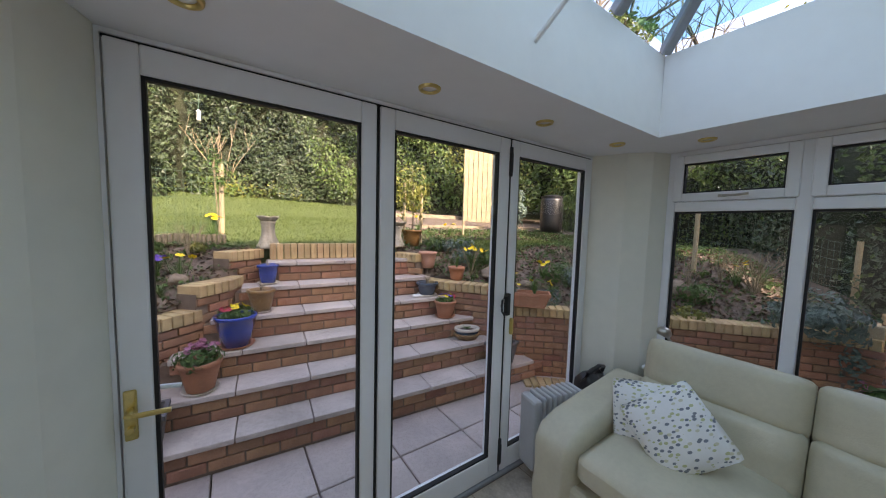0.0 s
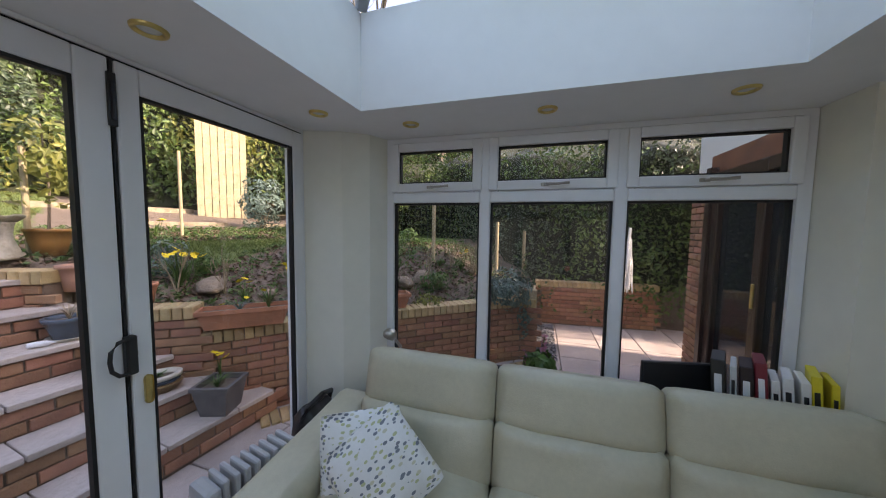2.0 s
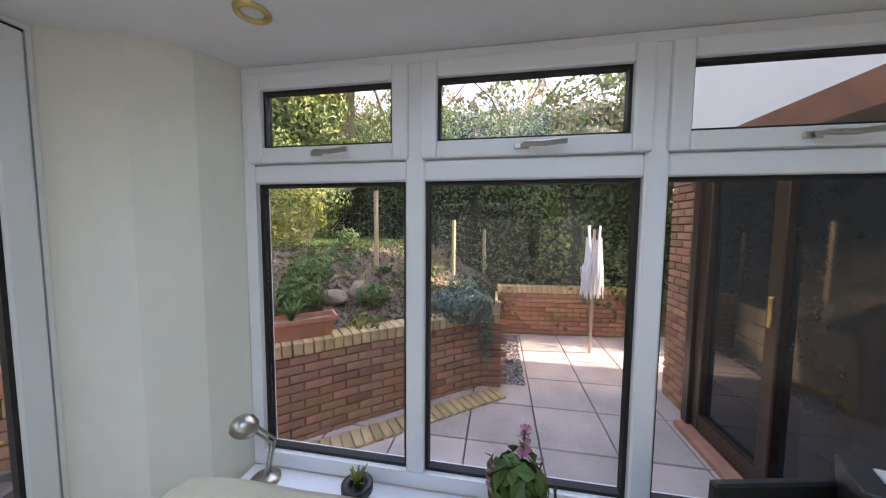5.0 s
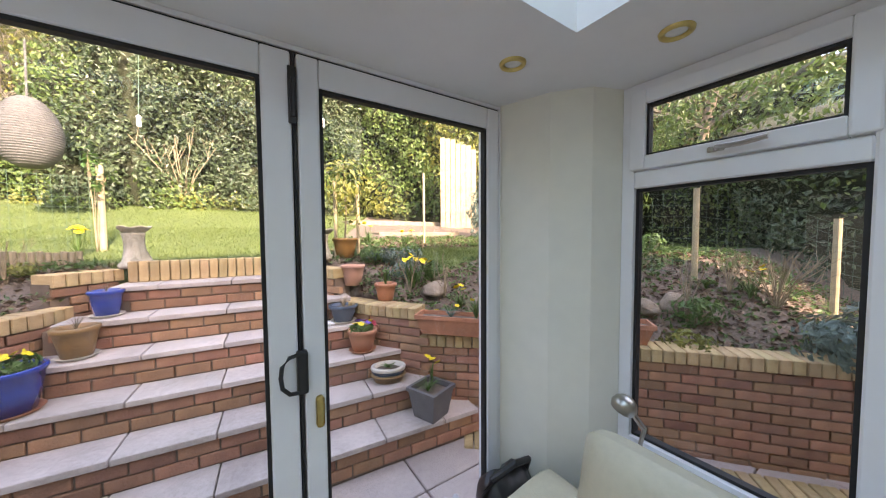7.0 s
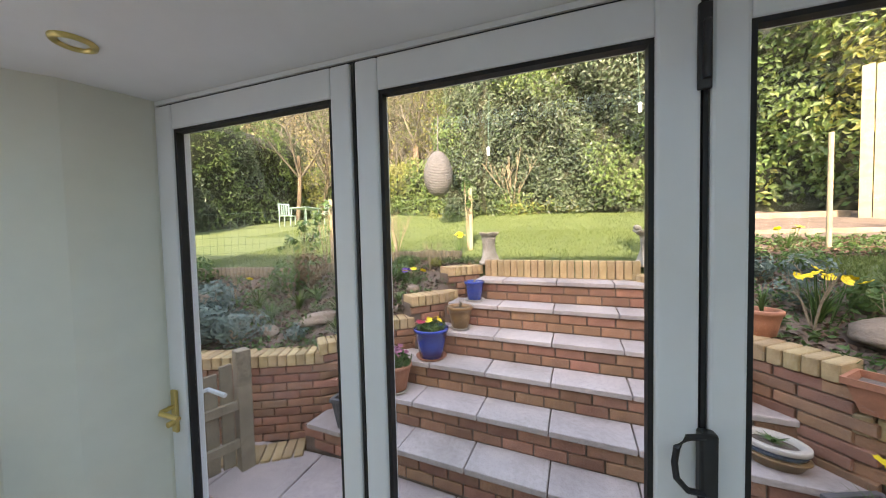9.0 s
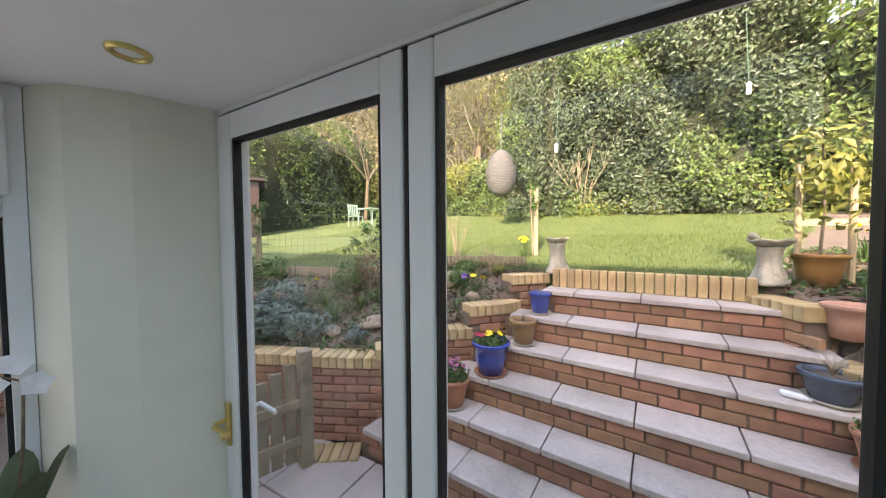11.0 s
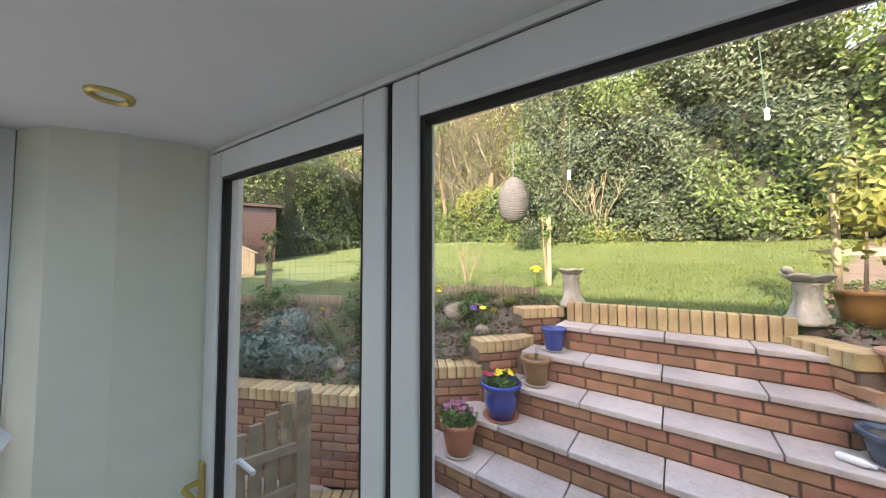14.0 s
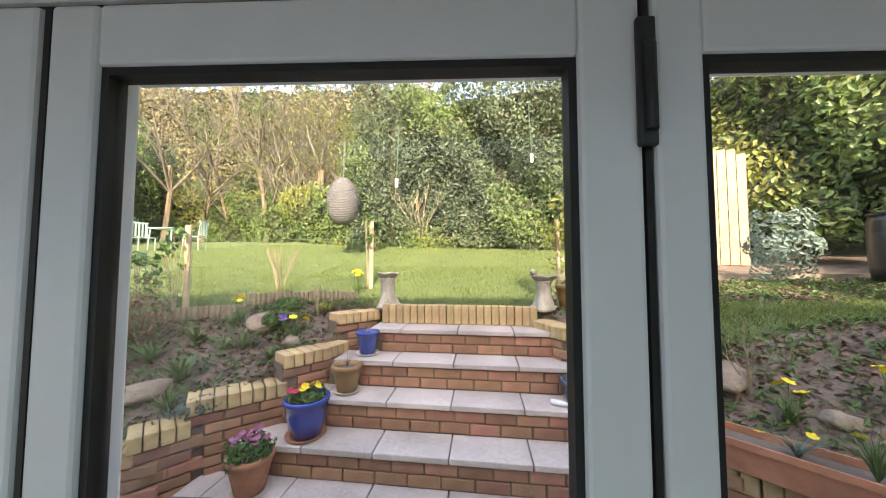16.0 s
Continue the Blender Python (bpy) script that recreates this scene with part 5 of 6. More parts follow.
shrub("bed_shrub", 6.2, 4.3, 0.42, 0.55, 1100, 0.08, M_LEAF_BL, "silvery grey-green shrub beyond the raised beds", 52, 6)
shrub("bed_shrub", 6.9, 2.2, 0.8, 0.9, 2600, 0.09, M_LEAF_MD, "bright green privet bush in the garden", 53, 6)
shrub("bed_shrub", 5.9, 1.7, 0.45, 0.5, 900, 0.08, M_LEAF_YL, "yellow-green bush in the garden", 54, 6)
shrub("ivy", 5.18, -0.92, 0.34, 0.25, 1100, 0.07, M_LEAF_BL, "variegated ivy trailing over the end of the wall", 55, 5, "ivy", z=0.48)
shrub("ivy", 5.30, -1.18, 0.14, 0.32, 420, 0.06, M_LEAF_BL, "variegated ivy hanging down the wall end", 56, 3, "ivy", z=0.0)


def twiggy(x, y, h, n, spread, label, seed, material=M_TWIG, z=None, tips=None, r=0.006):
    t = thing("bare_shrub", x, y, hz(x, y) if z is None else z, label, "shrub")
    rr = random.Random(seed)
    bm = bmesh.new()
    ends = []
    for i in range(n):
        a, o, L = rr.uniform(0, 6.28), spread * rr.uniform(0.2, 1), h * rr.uniform(0.6, 1.05)
        p1 = Vector((0.35 * o * math.cos(a), 0.35 * o * math.sin(a), L * 0.5))
        p2 = Vector((o * math.cos(a), o * math.sin(a), L))
        tube(bm, [(0, 0, -0.02), p1, p2], r, 5, r * 0.35)
        ends.append(p2)
        for k in range(2):
            q = p1.lerp(p2, rr.uniform(0.2, 0.8))
            e = q + Vector((rr.uniform(-1, 1) * 0.2 * spread, rr.uniform(-1, 1) * 0.2 * spread, 0.22 * h))
            tube(bm, [q, e], r * 0.5, 4, r * 0.25)
            ends.append(e)
    part("stems", bm, material, t)
    if tips:
        p = np.array([list(e) for e in ends for _ in range(5)]) + np.random.default_rng(seed).normal(0, 0.03, (len(ends) * 5, 3))
        leaves("leaves", p, np.tile([0, 0, 1.0], (len(p), 1)), 0.075, tips, t, seed)
    return t


twiggy(-0.75, 3.42, 0.75, 12, 0.35, "bare twiggy young shrub by the wire fence", 61)
twiggy(-1.75, 2.6, 0.75, 9, 0.40, "rose bush with few red-green leaves", 62, M_TWIG, None, M_LEAF_GR)
twiggy(-1.66, 2.95, 0.9, 5, 0.12, "climbing rose tied to a post", 63, M_TWIG, None, M_LEAF_GR)
twiggy(-3.38, 2.05, 1.1, 6, 0.14, "climbing rose tied to a post", 64, M_TWIG, None, M_LEAF_GR)
twiggy(0.18, 4.05, 1.1, 6, 0.12, "climbing rose tied to a post", 65, M_TWIG, None, M_LEAF_GR)
twiggy(4.15, 0.72, 0.75, 14, 0.3, "bare grey shrub behind the curved wall", 66)
twiggy(5.0, 0.1, 0.55, 7, 0.14, "bare rose stems behind the curved wall", 67)
twiggy(5.75, -0.35, 0.55, 22, 0.4, "brown dry stems of a dormant shrub", 68)
twiggy(0.2, 11.0, 2.3, 22, 1.2, "bare pale branched shrub against the hedge", 69, M_TWIG, None, None, 0.02)
twiggy(-5.2, 0.15, 1.3, 34, 0.7, "bare pale twiggy shrub by the side wall", 70, M_TWIG, None, None, 0.008)
shrub("bed_shrub", -4.2, 0.45, 0.4, 0.22, 700, 0.06, M_LEAF_GR, "leafy green border plant by the side wall", 57, 4)

bulb_clump(-0.55, 2.50, 20, 0.2, 0.16, 0.05, 231, "bright strap-leaved bulb clump in the soil bed", 0, M_LEAF_MD)
bulb_clump(-1.42, 2.15, 30, 0.28, 0.22, 0.05, 232, "bright strap-leaved bulb clump in the soil bed", 0, M_LEAF_MD)
bulb_clump(-1.05, 1.85, 24, 0.24, 0.2, 0.05, 233, "bright strap-leaved bulb clump in the soil bed", 0, M_LEAF_MD)
shrub("bed_shrub", -0.35, 2.86, 0.16, 0.09, 260, 0.05, M_LEAF_MD, "low leafy green shrub by the log edging", 234, 3)

# further planting over both beds
rr = random.Random(90)
done = 0
while done < 34:
    left = done % 3 == 0
    x, y = (rr.uniform(-3.4, 0.1), rr.uniform(1.3, 3.3)) if left else (rr.uniform(2.9, 6.4), rr.uniform(-0.8, 4.0))
    z = hz(x, y)
    if z < 0.3 or y > float(lawn_edge(np.array([x]))[0]) - 0.2 or (x > 3.5 and x < 6.3 and 1.8 < y < 3.4):
        continue
    k = done % 5
    if k == 0:
        bulb_clump(x, y, 30, rr.uniform(0.14, 0.24), 0.16, 0.018, 200 + done, "low green bulb leaves in the soil bed")
    elif k == 1:
        shrub("bed_shrub", x, y, rr.uniform(0.12, 0.24), rr.uniform(0.08, 0.16), 260, 0.055, M_LEAF_GR, "small leafy green plant in the soil bed", 200 + done, 3)
    elif k == 2:
        shrub("bed_shrub", x, y, rr.uniform(0.10, 0.2), rr.uniform(0.06, 0.12), 200, 0.045, M_LEAF_BL, "small grey-green plant in the soil bed", 200 + done, 3)
    elif k == 3:
        twiggy(x, y, rr.uniform(0.3, 0.55), 8, 0.2, "bare dormant stems in the soil bed", 200 + done)
    else:
        bulb_clump(x, y, 40, rr.uniform(0.2, 0.3), 0.16, 0.014, 200 + done, "yellow flowering bulbs in the soil bed", 3)
    done += 1

# raised timber beds
def raised_bed(x0, y0, x1, y1, h, label):
    z = min(hz(x0, y0), hz(x1, y0)) - 0.05
    z1 = hz((x0 + x1) / 2, (y0 + y1) / 2) + h
    t = thing("raised_bed", (x0 + x1) / 2, (y0 + y1) / 2, z, label, "raised bed", "raised vegetable beds")
    a, b = (x1 - x0) / 2, (y1 - y0) / 2
    H = z1 - z
    for q in ((-a, -b, a, -b + 0.05), (-a, b - 0.05, a, b), (-a, -b + 0.05, -a + 0.05, b - 0.05), (a - 0.05, -b + 0.05, a, b - 0.05)):
        part("board", bx(q[0], q[1], 0, q[2], q[3], H, 0.006), M_TIMBER, t)
    part("soil", bx(-a + 0.05, -b + 0.05, 0, a - 0.05, b - 0.05, H - 0.04), M_SOIL, t)
    return t


raised_bed(3.9, 4.9, 5.9, 6.3, -0.03, "low pale timber raised bed of bare soil")
raised_bed(6.6, 4.7, 8.4, 5.6, 0.02, "low pale timber raised bed of bare soil")
raised_bed(3.9, 6.9, 6.6, 8.2, 0.02, "low pale timber raised bed of bare soil")

butt = thing("water_butt", 7.55, 4.05, hz(7.55, 4.05), "black ribbed plastic water butt with lid", "water butt")
part("barrel", lt([(0.26, 0), (0.29, 0.2), (0.30, 0.5), (0.29, 0.85), (0.27, 0.95)], 28), M_BLACK, butt, smooth=True)
part("lid", lt([(0.29, 0.95), (0.29, 0.98), (0.1, 1.02)], 28), M_BLACK, butt)

pf = thing("timber_fence", 6.85, 6.25, hz(6.85, 6.25), "pale upright timber boarded fence in the sun", "fence", rz=-38)
for i in range(7):
    part("board", bx(-0.5 + i * 0.148, -0.012, 0, -0.5 + i * 0.148 + 0.135, 0.012, 2.6 - 0.06 * i + 0.03 * (i % 3), 0.003), M_PALETIMBER, pf)
for z in (0.5, 1.6):
    part("rail", bx(-0.5, 0.014, z, 0.53, 0.05, z + 0.08), M_TIMBER, pf)

# far lawn: table and chairs, shed, kennel, bird feeders
def garden_chair(x, y, rz):
    t = thing("garden_chair", x, y, hz(x, y), "pale green metal garden chair on the lawn", "chair", "garden chairs on the lawn", rz)
    mt = M_GREEN
    part("seat", bx(-0.24, -0.24, 0.43, 0.24, 0.24, 0.46, 0.01), mt, t)
    for sx in (-0.22, 0.22):
        part("leg", tb([(sx, -0.22, 0), (sx, -0.22, 0.45)], 0.015), mt, t)
        part("back_leg", tb([(sx, 0.24, 0), (sx, 0.23, 0.45), (sx, 0.3, 0.95)], 0.015), mt, t)
    for k in range(5):
        part("back_slat", bx(-0.2 + k * 0.09, 0.24 + 0.02, 0.5, -0.16 + k * 0.09, 0.28, 0.95), mt, t)
    part("top_rail", bx(-0.24, 0.26, 0.93, 0.24, 0.30, 0.98, 0.008), mt, t)
    return t


M_GREEN = mat("pale_green_paint", (0.28, 0.42, 0.36), 0.5, var=0.1)
garden_chair(-8.9, 9.6, 70)
garden_chair(-7.4, 9.9, -80)
tbl = thing("garden_table", -8.15, 9.8, hz(-8.15, 9.8), "pale green metal garden table on the lawn", "table")
part("tabletop", bx(-0.45, -0.45, 0.70, 0.45, 0.45, 0.73, 0.01), M_GREEN, tbl)
for sx in (-0.4, 0.4):
    for sy in (-0.4, 0.4):
        part("leg", tb([(sx, sy, 0), (sx * 0.9, sy * 0.9, 0.7)], 0.018), M_GREEN, tbl)

ken = thing("dog_kennel", -7.6, 3.5, hz(-7.6, 3.5), "small timber kennel with pitched roof and arched opening", "kennel", rz=60)
bm = bmesh.new()
box(bm, -0.5, -0.4, 0, -0.22, 0.4, 0.62)
box(bm, 0.22, -0.4, 0, 0.5, 0.4, 0.62)
box(bm, -0.22, -0.4, 0.5, 0.22, 0.4, 0.62)
box(bm, -0.22, 0.36, 0, 0.22, 0.4, 0.5)
part("walls", bm, M_TIMBER, ken)
part("gable", (lambda m: (bmesh.ops.transform(m, matrix=pose(0, 0.4, 0, 90), verts=m.verts), m)[1])(prism([(-0.5, 0.62), (0.5, 0.62), (0, 0.88)], 0, 0.8)), M_TIMBER, ken)
for s in (-1, 1):
    part("roof_board", bx(0, -0.46, -0.015, 0.62, 0.46, 0.015, 0, 1, Matrix.Translation((0, 0, 0.905)) @ (pose(0, 0, 0, 0, 27.5, 0) if s > 0 else pose(0, 0, 0, 0, 152.5, 0))), M_STONE, ken)
shed = thing("garden_shed", -11.5, 5.0, hz(-11.5, 5.0), "dark timber garden building with white framed window", "shed", rz=60)
part("wall", bx(-1.6, 0, 0, 1.6, 2.2, 2.3), M_BROWNPAINT, shed)
part("roof", prism([(-1.8, -0.2), (1.8, -0.2), (1.8, 2.4), (-1.8, 2.4)], 2.305, 2.4), M_BROWNPAINT, shed)
wv = part("window", bx(-0.9, -0.02, 1.1, 0.3, -0.003, 1.95), M_WHITE, shed, "white framed window")
part("window_pane", bx(-0.83, -0.03, 1.17, -0.35, -0.022, 1.88), M_DARKGLASS, wv)
part("window_pane", bx(-0.27, -0.03, 1.17, 0.23, -0.022, 1.88), M_DARKGLASS, wv)

for x, y, z in ((-0.25, 8.6, 4.25), (3.7, 8.6, 4.95)):
    fd = thing("bird_feeder", x, y, z - 0.25, "small white hanging bird feeder", "bird feeder", "bird feeders in the trees")
    part("tube", lt([(0.04, 0), (0.045, 0.02), (0.045, 0.2), (0.06, 0.21), (0.02, 0.26)], 14), M_WHITE, fd, smooth=True)
    part("cord", tb([(0, 0, 0.25), (0, 0.3, 1.9)], 0.008), M_WIRE, fd)

# gate to the side path
gate = thing("garden_gate", -0.93, 1.02, PZ, "weathered grey picket gate with a sloping top", "gate", rz=-110)
part("post", bx(-0.05, -0.05, 0, 0.05, 0.05, 0.95, 0.006), M_TIMBER, gate)
for i in range(7):
    part("picket", bx(0.07 + i * 0.10, -0.012, 0.06, 0.07 + i * 0.10 + 0.085, 0.012, 0.86 - 0.045 * i, 0.006), M_TIMBER, gate)
for z in (0.2, 0.5):
    part("rail", bx(0.05, 0.013, z, 0.78, 0.045, z + 0.07, 0.004), M_TIMBER, gate)

# rotary clothes dryer, folded
dry = thing("rotary_dryer", 6.44, -2.60, PZ, "folded rotary clothes dryer with white lines", "clothes dryer")
part("pole", tb([(0, 0, 0), (0, 0, 1.75)], 0.021, 12), M_CHROME, dry, "grey steel pole")
rr = random.Random(5)
for i in range(4):
    a = i * math.pi / 2 + 0.4
    part("arm", tb([(0.02 * math.cos(a), 0.02 * math.sin(a), 0.85), (0.10 * math.cos(a), 0.10 * math.sin(a), 1.80)], 0.011), M_WHITE, dry)
    for k in range(12):
        f0, f1 = rr.uniform(0.0, 0.5), rr.uniform(0.6, 1.0)
        w = 0.07 + 0.09 * rr.random()
        a2 = a + rr.uniform(-0.5, 0.5)
        part("line", tb([(0.09 * math.cos(a) * f1, 0.09 * math.sin(a) * f1, 0.82 + f1 * 0.95), (w * math.cos(a2), w * math.sin(a2), 1.2), (w * math.cos(a2 + 0.4), w * math.sin(a2 + 0.4), 0.78 + f0 * 0.3), (0.10 * math.cos(a2 + 0.8) * f1, 0.10 * math.sin(a2 + 0.8) * f1, 0.80 + f1 * 0.85)], 0.006, 5), M_WHITE, dry)

# gravel strip and timber edging beside the wall's end
grv = thing("gravel_strip", 0, 0, 0, "strip of loose grey gravel beside the patio", "gravel", kind="stuff")
rg = np.random.default_rng(12)
n = 1800
P = np.stack([rg.uniform(5.3, 6.95, n), rg.uniform(-1.62, -1.34, n), np.full(n, PZ + 0.004)], 1)
leaves("stones", P, np.tile([0, 0, 1.0], (n, 1)), 0.035, M_GRAVEL, grv, 12, 0.0, 0.5, 0.9)
tm = thing("timber_edging", 6.4, -1.28, PZ, "weathered timber boards retaining the bed", "edging", kind="structure")
for k in range(3):
    part("board", bx(-1.05, -0.02, 0.01 + k * 0.235, 1.1, 0.02, 0.235 + k * 0.235, 0.005), M_TIMBER, tm)
part("post", bx(-1.15, -0.05, 0, -1.06, 0.05, 0.95, 0.006), M_PALETIMBER, tm)
for i, (y, r, mt_, lb) in enumerate(((-1.9, 0.10, M_TERRA, "terracotta pot on the patio wall"), (-2.05, 0.09, M_TERRA, "terracotta pot on the patio wall"), (-3.0, 0.14, M_CREAMPOT, "white pot on the patio wall"))):
    t, h = pot(7.72, y, 0.665, r * 0.75, r, r * 1.5, mt_, lb)
    tuft("leaves", t, 0, 0, h - 0.02, 14, 0.14, 0.1, 0.02, M_LEAF_GR, 80 + i)

# ---------------------------------------------------------------- bare trees and woodland beyond
def bare_tree(x, y, h, seed, label="tall bare winter tree with fine twigs", ivy=0):
    z = hz(x, y) - 0.1
    t = thing("tree", x, y, z, label, "tree")
    rr = random.Random(seed)
    bt_, bl_ = bmesh.new(), bmesh.new()
    tips = []

    def grow(p, d, L, r, lev):
        pts = [p]
        q = p
        dd = d.copy()
        for k in range(3):
            dd = (dd + Vector((rr.uniform(-1, 1), rr.uniform(-1, 1), rr.uniform(-0.3, 0.7))) * 0.16).normalized()
            q = q + dd * (L / 3)
            pts.append(q)
        tube(bt_ if lev == 0 else bl_, pts, r, 7 if lev < 2 else 4, r * 0.6)
        tips.append(q)
        if lev < 4:
            for k in range(4 if lev < 3 else 3):
                u = rr.uniform(0.35, 1.0)
                b0 = pts[min(3, max(1, int(u * 3 + 0.5)))]
                side = Vector((rr.uniform(-1, 1), rr.uniform(-1, 1), rr.uniform(-0.1, 0.8))).normalized()
                grow(b0, (dd * 0.55 + side * 0.8).normalized(), L * rr.uniform(0.5, 0.75), r * 0.45, lev + 1)

    grow(Vector((0, 0, 0)), Vector((rr.uniform(-0.1, 0.1), rr.uniform(-0.1, 0.1), 1)), h * 0.42, h * 0.016, 0)
    part("trunk", bt_, M_BARK, t)
    part("limbs", bl_, M_LIMB, t)
    if ivy:
        p = np.array([list(e) for e in tips if rr.random() < 0.5 for _ in range(ivy)])
        p = p + np.random.default_rng(seed).normal(0, 0.35, p.shape)
        leaves("foliage", p, np.tile([0, 0, 1.0], (len(p), 1)), 0.12, M_LEAF_MD if seed % 2 else M_LEAF_YL, t, seed)
    return t


for i, (x, y, h, iv) in enumerate(((-9.5, 18, 11, 4), (-6.5, 17, 10, 5), (-4.0, 16.2, 10, 6), (-1.5, 15.5, 11, 8), (1.5, 15, 12, 10), (4.5, 14, 12, 0), (7.5, 12.5, 12, 0), (10, 10, 12, 0), (12.5, 7, 12, 0), (13.5, 3, 11, 0), (13, -1.5, 10, 5), (-12.5, 14, 9, 0), (9.5, 13.5, 15, 0), (12.5, 10.5, 15, 0), (-8.0, 15.0, 9, 3), (-7.0, 15.6, 10, 4), (-5.6, 14.9, 9, 5), (-10.5, 16, 10, 2), (-4.6, 15.2, 9, 3), (-8.8, 16.8, 12, 5), (-11.6, 15.2, 9, 4), (-6.2, 16.4, 12, 6), (7.6, 10.2, 14, 0), (9.2, 8.4, 14, 0), (11, 5.6, 14, 0), (-2.9, 14.0, 8.5, 7), (-3.4, 13.9, 8, 9), (-2.2, 14.4, 9, 5), (-5.0, 14.6, 8.5, 6))):
    bare_tree(x, y, h, 100 + i, ivy=iv)
M_LEAF_BR = leaf_mat("leaf_brown_twigs", (0.22, 0.18, 0.10), (0.13, 0.12, 0.05), 0.2)
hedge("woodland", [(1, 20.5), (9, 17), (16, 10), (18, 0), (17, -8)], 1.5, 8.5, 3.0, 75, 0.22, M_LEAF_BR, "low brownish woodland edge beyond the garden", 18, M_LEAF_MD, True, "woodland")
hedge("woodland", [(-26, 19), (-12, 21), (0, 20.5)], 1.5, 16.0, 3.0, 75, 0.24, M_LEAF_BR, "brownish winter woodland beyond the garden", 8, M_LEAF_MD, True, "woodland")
lg = hedge("ground_cover", [(-3.5, 12.6), (-0.5, 11.3), (3.0, 10.7), (5.0, 10.0)], 2.2, 2.7, 0.8, 500, 0.09, M_LEAF_YL, "bright low leafy growth at the hedge foot", 9, M_LEAF_MD, False, "ground cover")

# ---------------------------------------------------------------- plants indoors
t, h = pot(2.73, -1.36, 0.658, 0.05, 0.065, 0.10, M_TERRA, "small pot with a purple-flowered plant on the window board")
p, d = bush_pts(240, 0.085, 0.085, 0.075, 21, 0.6)
leaves("foliage", p + np.array([0, 0, h + 0.06]), d, 0.055, M_LEAF_GR, t, 21, 0.1, 0.6, 0.7)
for (dx, dy, hh, k) in ((0.0, -0.02, 0.335, 18), (-0.02, 0.075, 0.24, 6), (0.02, -0.075, 0.22, 5)):
    part("flower_stem", tb([(0, 0, h), (dx * 0.7, dy * 0.7, hh * 0.7), (dx, dy, hh)], 0.003, 5), M_LEAF_GR, t)
    rr = random.Random(k)
    blooms("flower_spike", t, [(dx + rr.uniform(-0.012, 0.012), dy + rr.uniform(-0.012, 0.012), hh - 0.10 * i / k) for i in range(k)], 0.014, M_PETAL_P)
t, h = pot(2.75, -0.845, 0.658, 0.032, 0.042, 0.06, M_BLACK, "tiny pot with a green succulent rosette on the window board")
tuft("leaves", t, 0, 0, h - 0.015, 22, 0.06, 0.05, 0.022, M_LEAF_YL, 22)
t, h = pot(-0.20, -0.455, 0.658, 0.06, 0.075, 0.15, M_WHITE, "white pot with a white orchid on the window board")
for a in range(5):
    an = a * 1.26 + 0.3
    bm = bmesh.new()
    prev = None
    for k in range(7):
        u = k / 6
        w = 0.038 * math.sin(math.pi * min(1, u * 0.93 + 0.07)) ** 0.7
        r = 0.05 + 0.13 * u
        c = Vector((r * math.cos(an) * 0.6, r * math.sin(an) * 0.6, h + 0.01 + 0.30 * u - 0.10 * u * u))
        s = Vector((-math.sin(an), math.cos(an), 0)) * w
        q = [bm.verts.new(c - s), bm.verts.new(c + Vector((0, 0, -0.01))), bm.verts.new(c + s)]
        if prev:
            bm.faces.new((prev[0], prev[1], q[1], q[0]))
            bm.faces.new((prev[1], prev[2], q[2], q[1]))
        prev = q
    part("leaf", bm, M_LEAF_DK, t, "broad dark green orchid leaf", True)
part("flower_stem", tb([(0, 0, h), (0.03, 0.02, h + 0.27), (0.0, 0.03, h + 0.44), (-0.02, -0.06, h + 0.50), (-0.03, -0.13, h + 0.46)], 0.004, 6), M_BARK, t)
for i, q in enumerate(((-0.02, -0.05, 0.47), (-0.03, -0.10, 0.45), (-0.02, 0.02, 0.44), (0.0, -0.14, 0.42), (0.02, -0.03, 0.40), (0.02, 0.05, 0.38))):
    bm = bmesh.new()
    for k in range(5):
        a = 6.283 * k / 5
        c, sd = Vector((math.cos(a), math.sin(a), 0.15)), Vector((-math.sin(a), math.cos(a), 0))
        bm.faces.new([bm.verts.new(v) for v in (Vector((0, 0, 0)), c * 0.022 + sd * 0.017, c * 0.037, c * 0.022 - sd * 0.017)])
    bmesh.ops.remove_doubles(bm, verts=bm.verts, dist=1e-5)
    part("flower", bm, M_PETAL_W, t, "white orchid flower").matrix_basis = pose(q[0], q[1], h + q[2] + 0.05, 8 * i, 65, -10 + 12 * i)

# ---------------------------------------------------------------- litter, weeds and grass blades
rg = np.random.default_rng(77)


def on_ground(n, x0, x1, y0, y1, lawn):
    x, y = rg.uniform(x0, x1, n), rg.uniform(y0, y1, n)
    z = terrain(x, y)
    green = (y > lawn_edge(x)) | ((x > 3.6) & (x < 6.2) & (y > 2.3) & (y < 3.3))
    k = (z > -0.3) & (green == lawn)
    return np.stack([x[k], y[k], z[k]], 1)


UPV = np.array([[0, 0, 1.0]])
lit = thing("leaf_litter", 0, 0, 0, "dead leaves and clods scattered on the soil beds", "leaf litter", kind="stuff")
M_LITTER = mat("dead_leaf", (0.20, 0.13, 0.08), 0.9, scale=6, rand=0.4, col2=(0.10, 0.065, 0.045))
p = np.concatenate([on_ground(16000, -4, 1, 0.5, 4.5, False), on_ground(22000, 2.4, 7.5, -1.3, 4.5, False)])
leaves("dead_leaves", p + np.array([0, 0, 0.012]), np.tile(UPV, (len(p), 1)), 0.05, M_LITTER, lit, 78, 0.0, 0.5, 0.7)
wd = thing("weeds", 0, 0, 0, "small green weeds and seedlings in the soil beds", "weeds", kind="stuff")
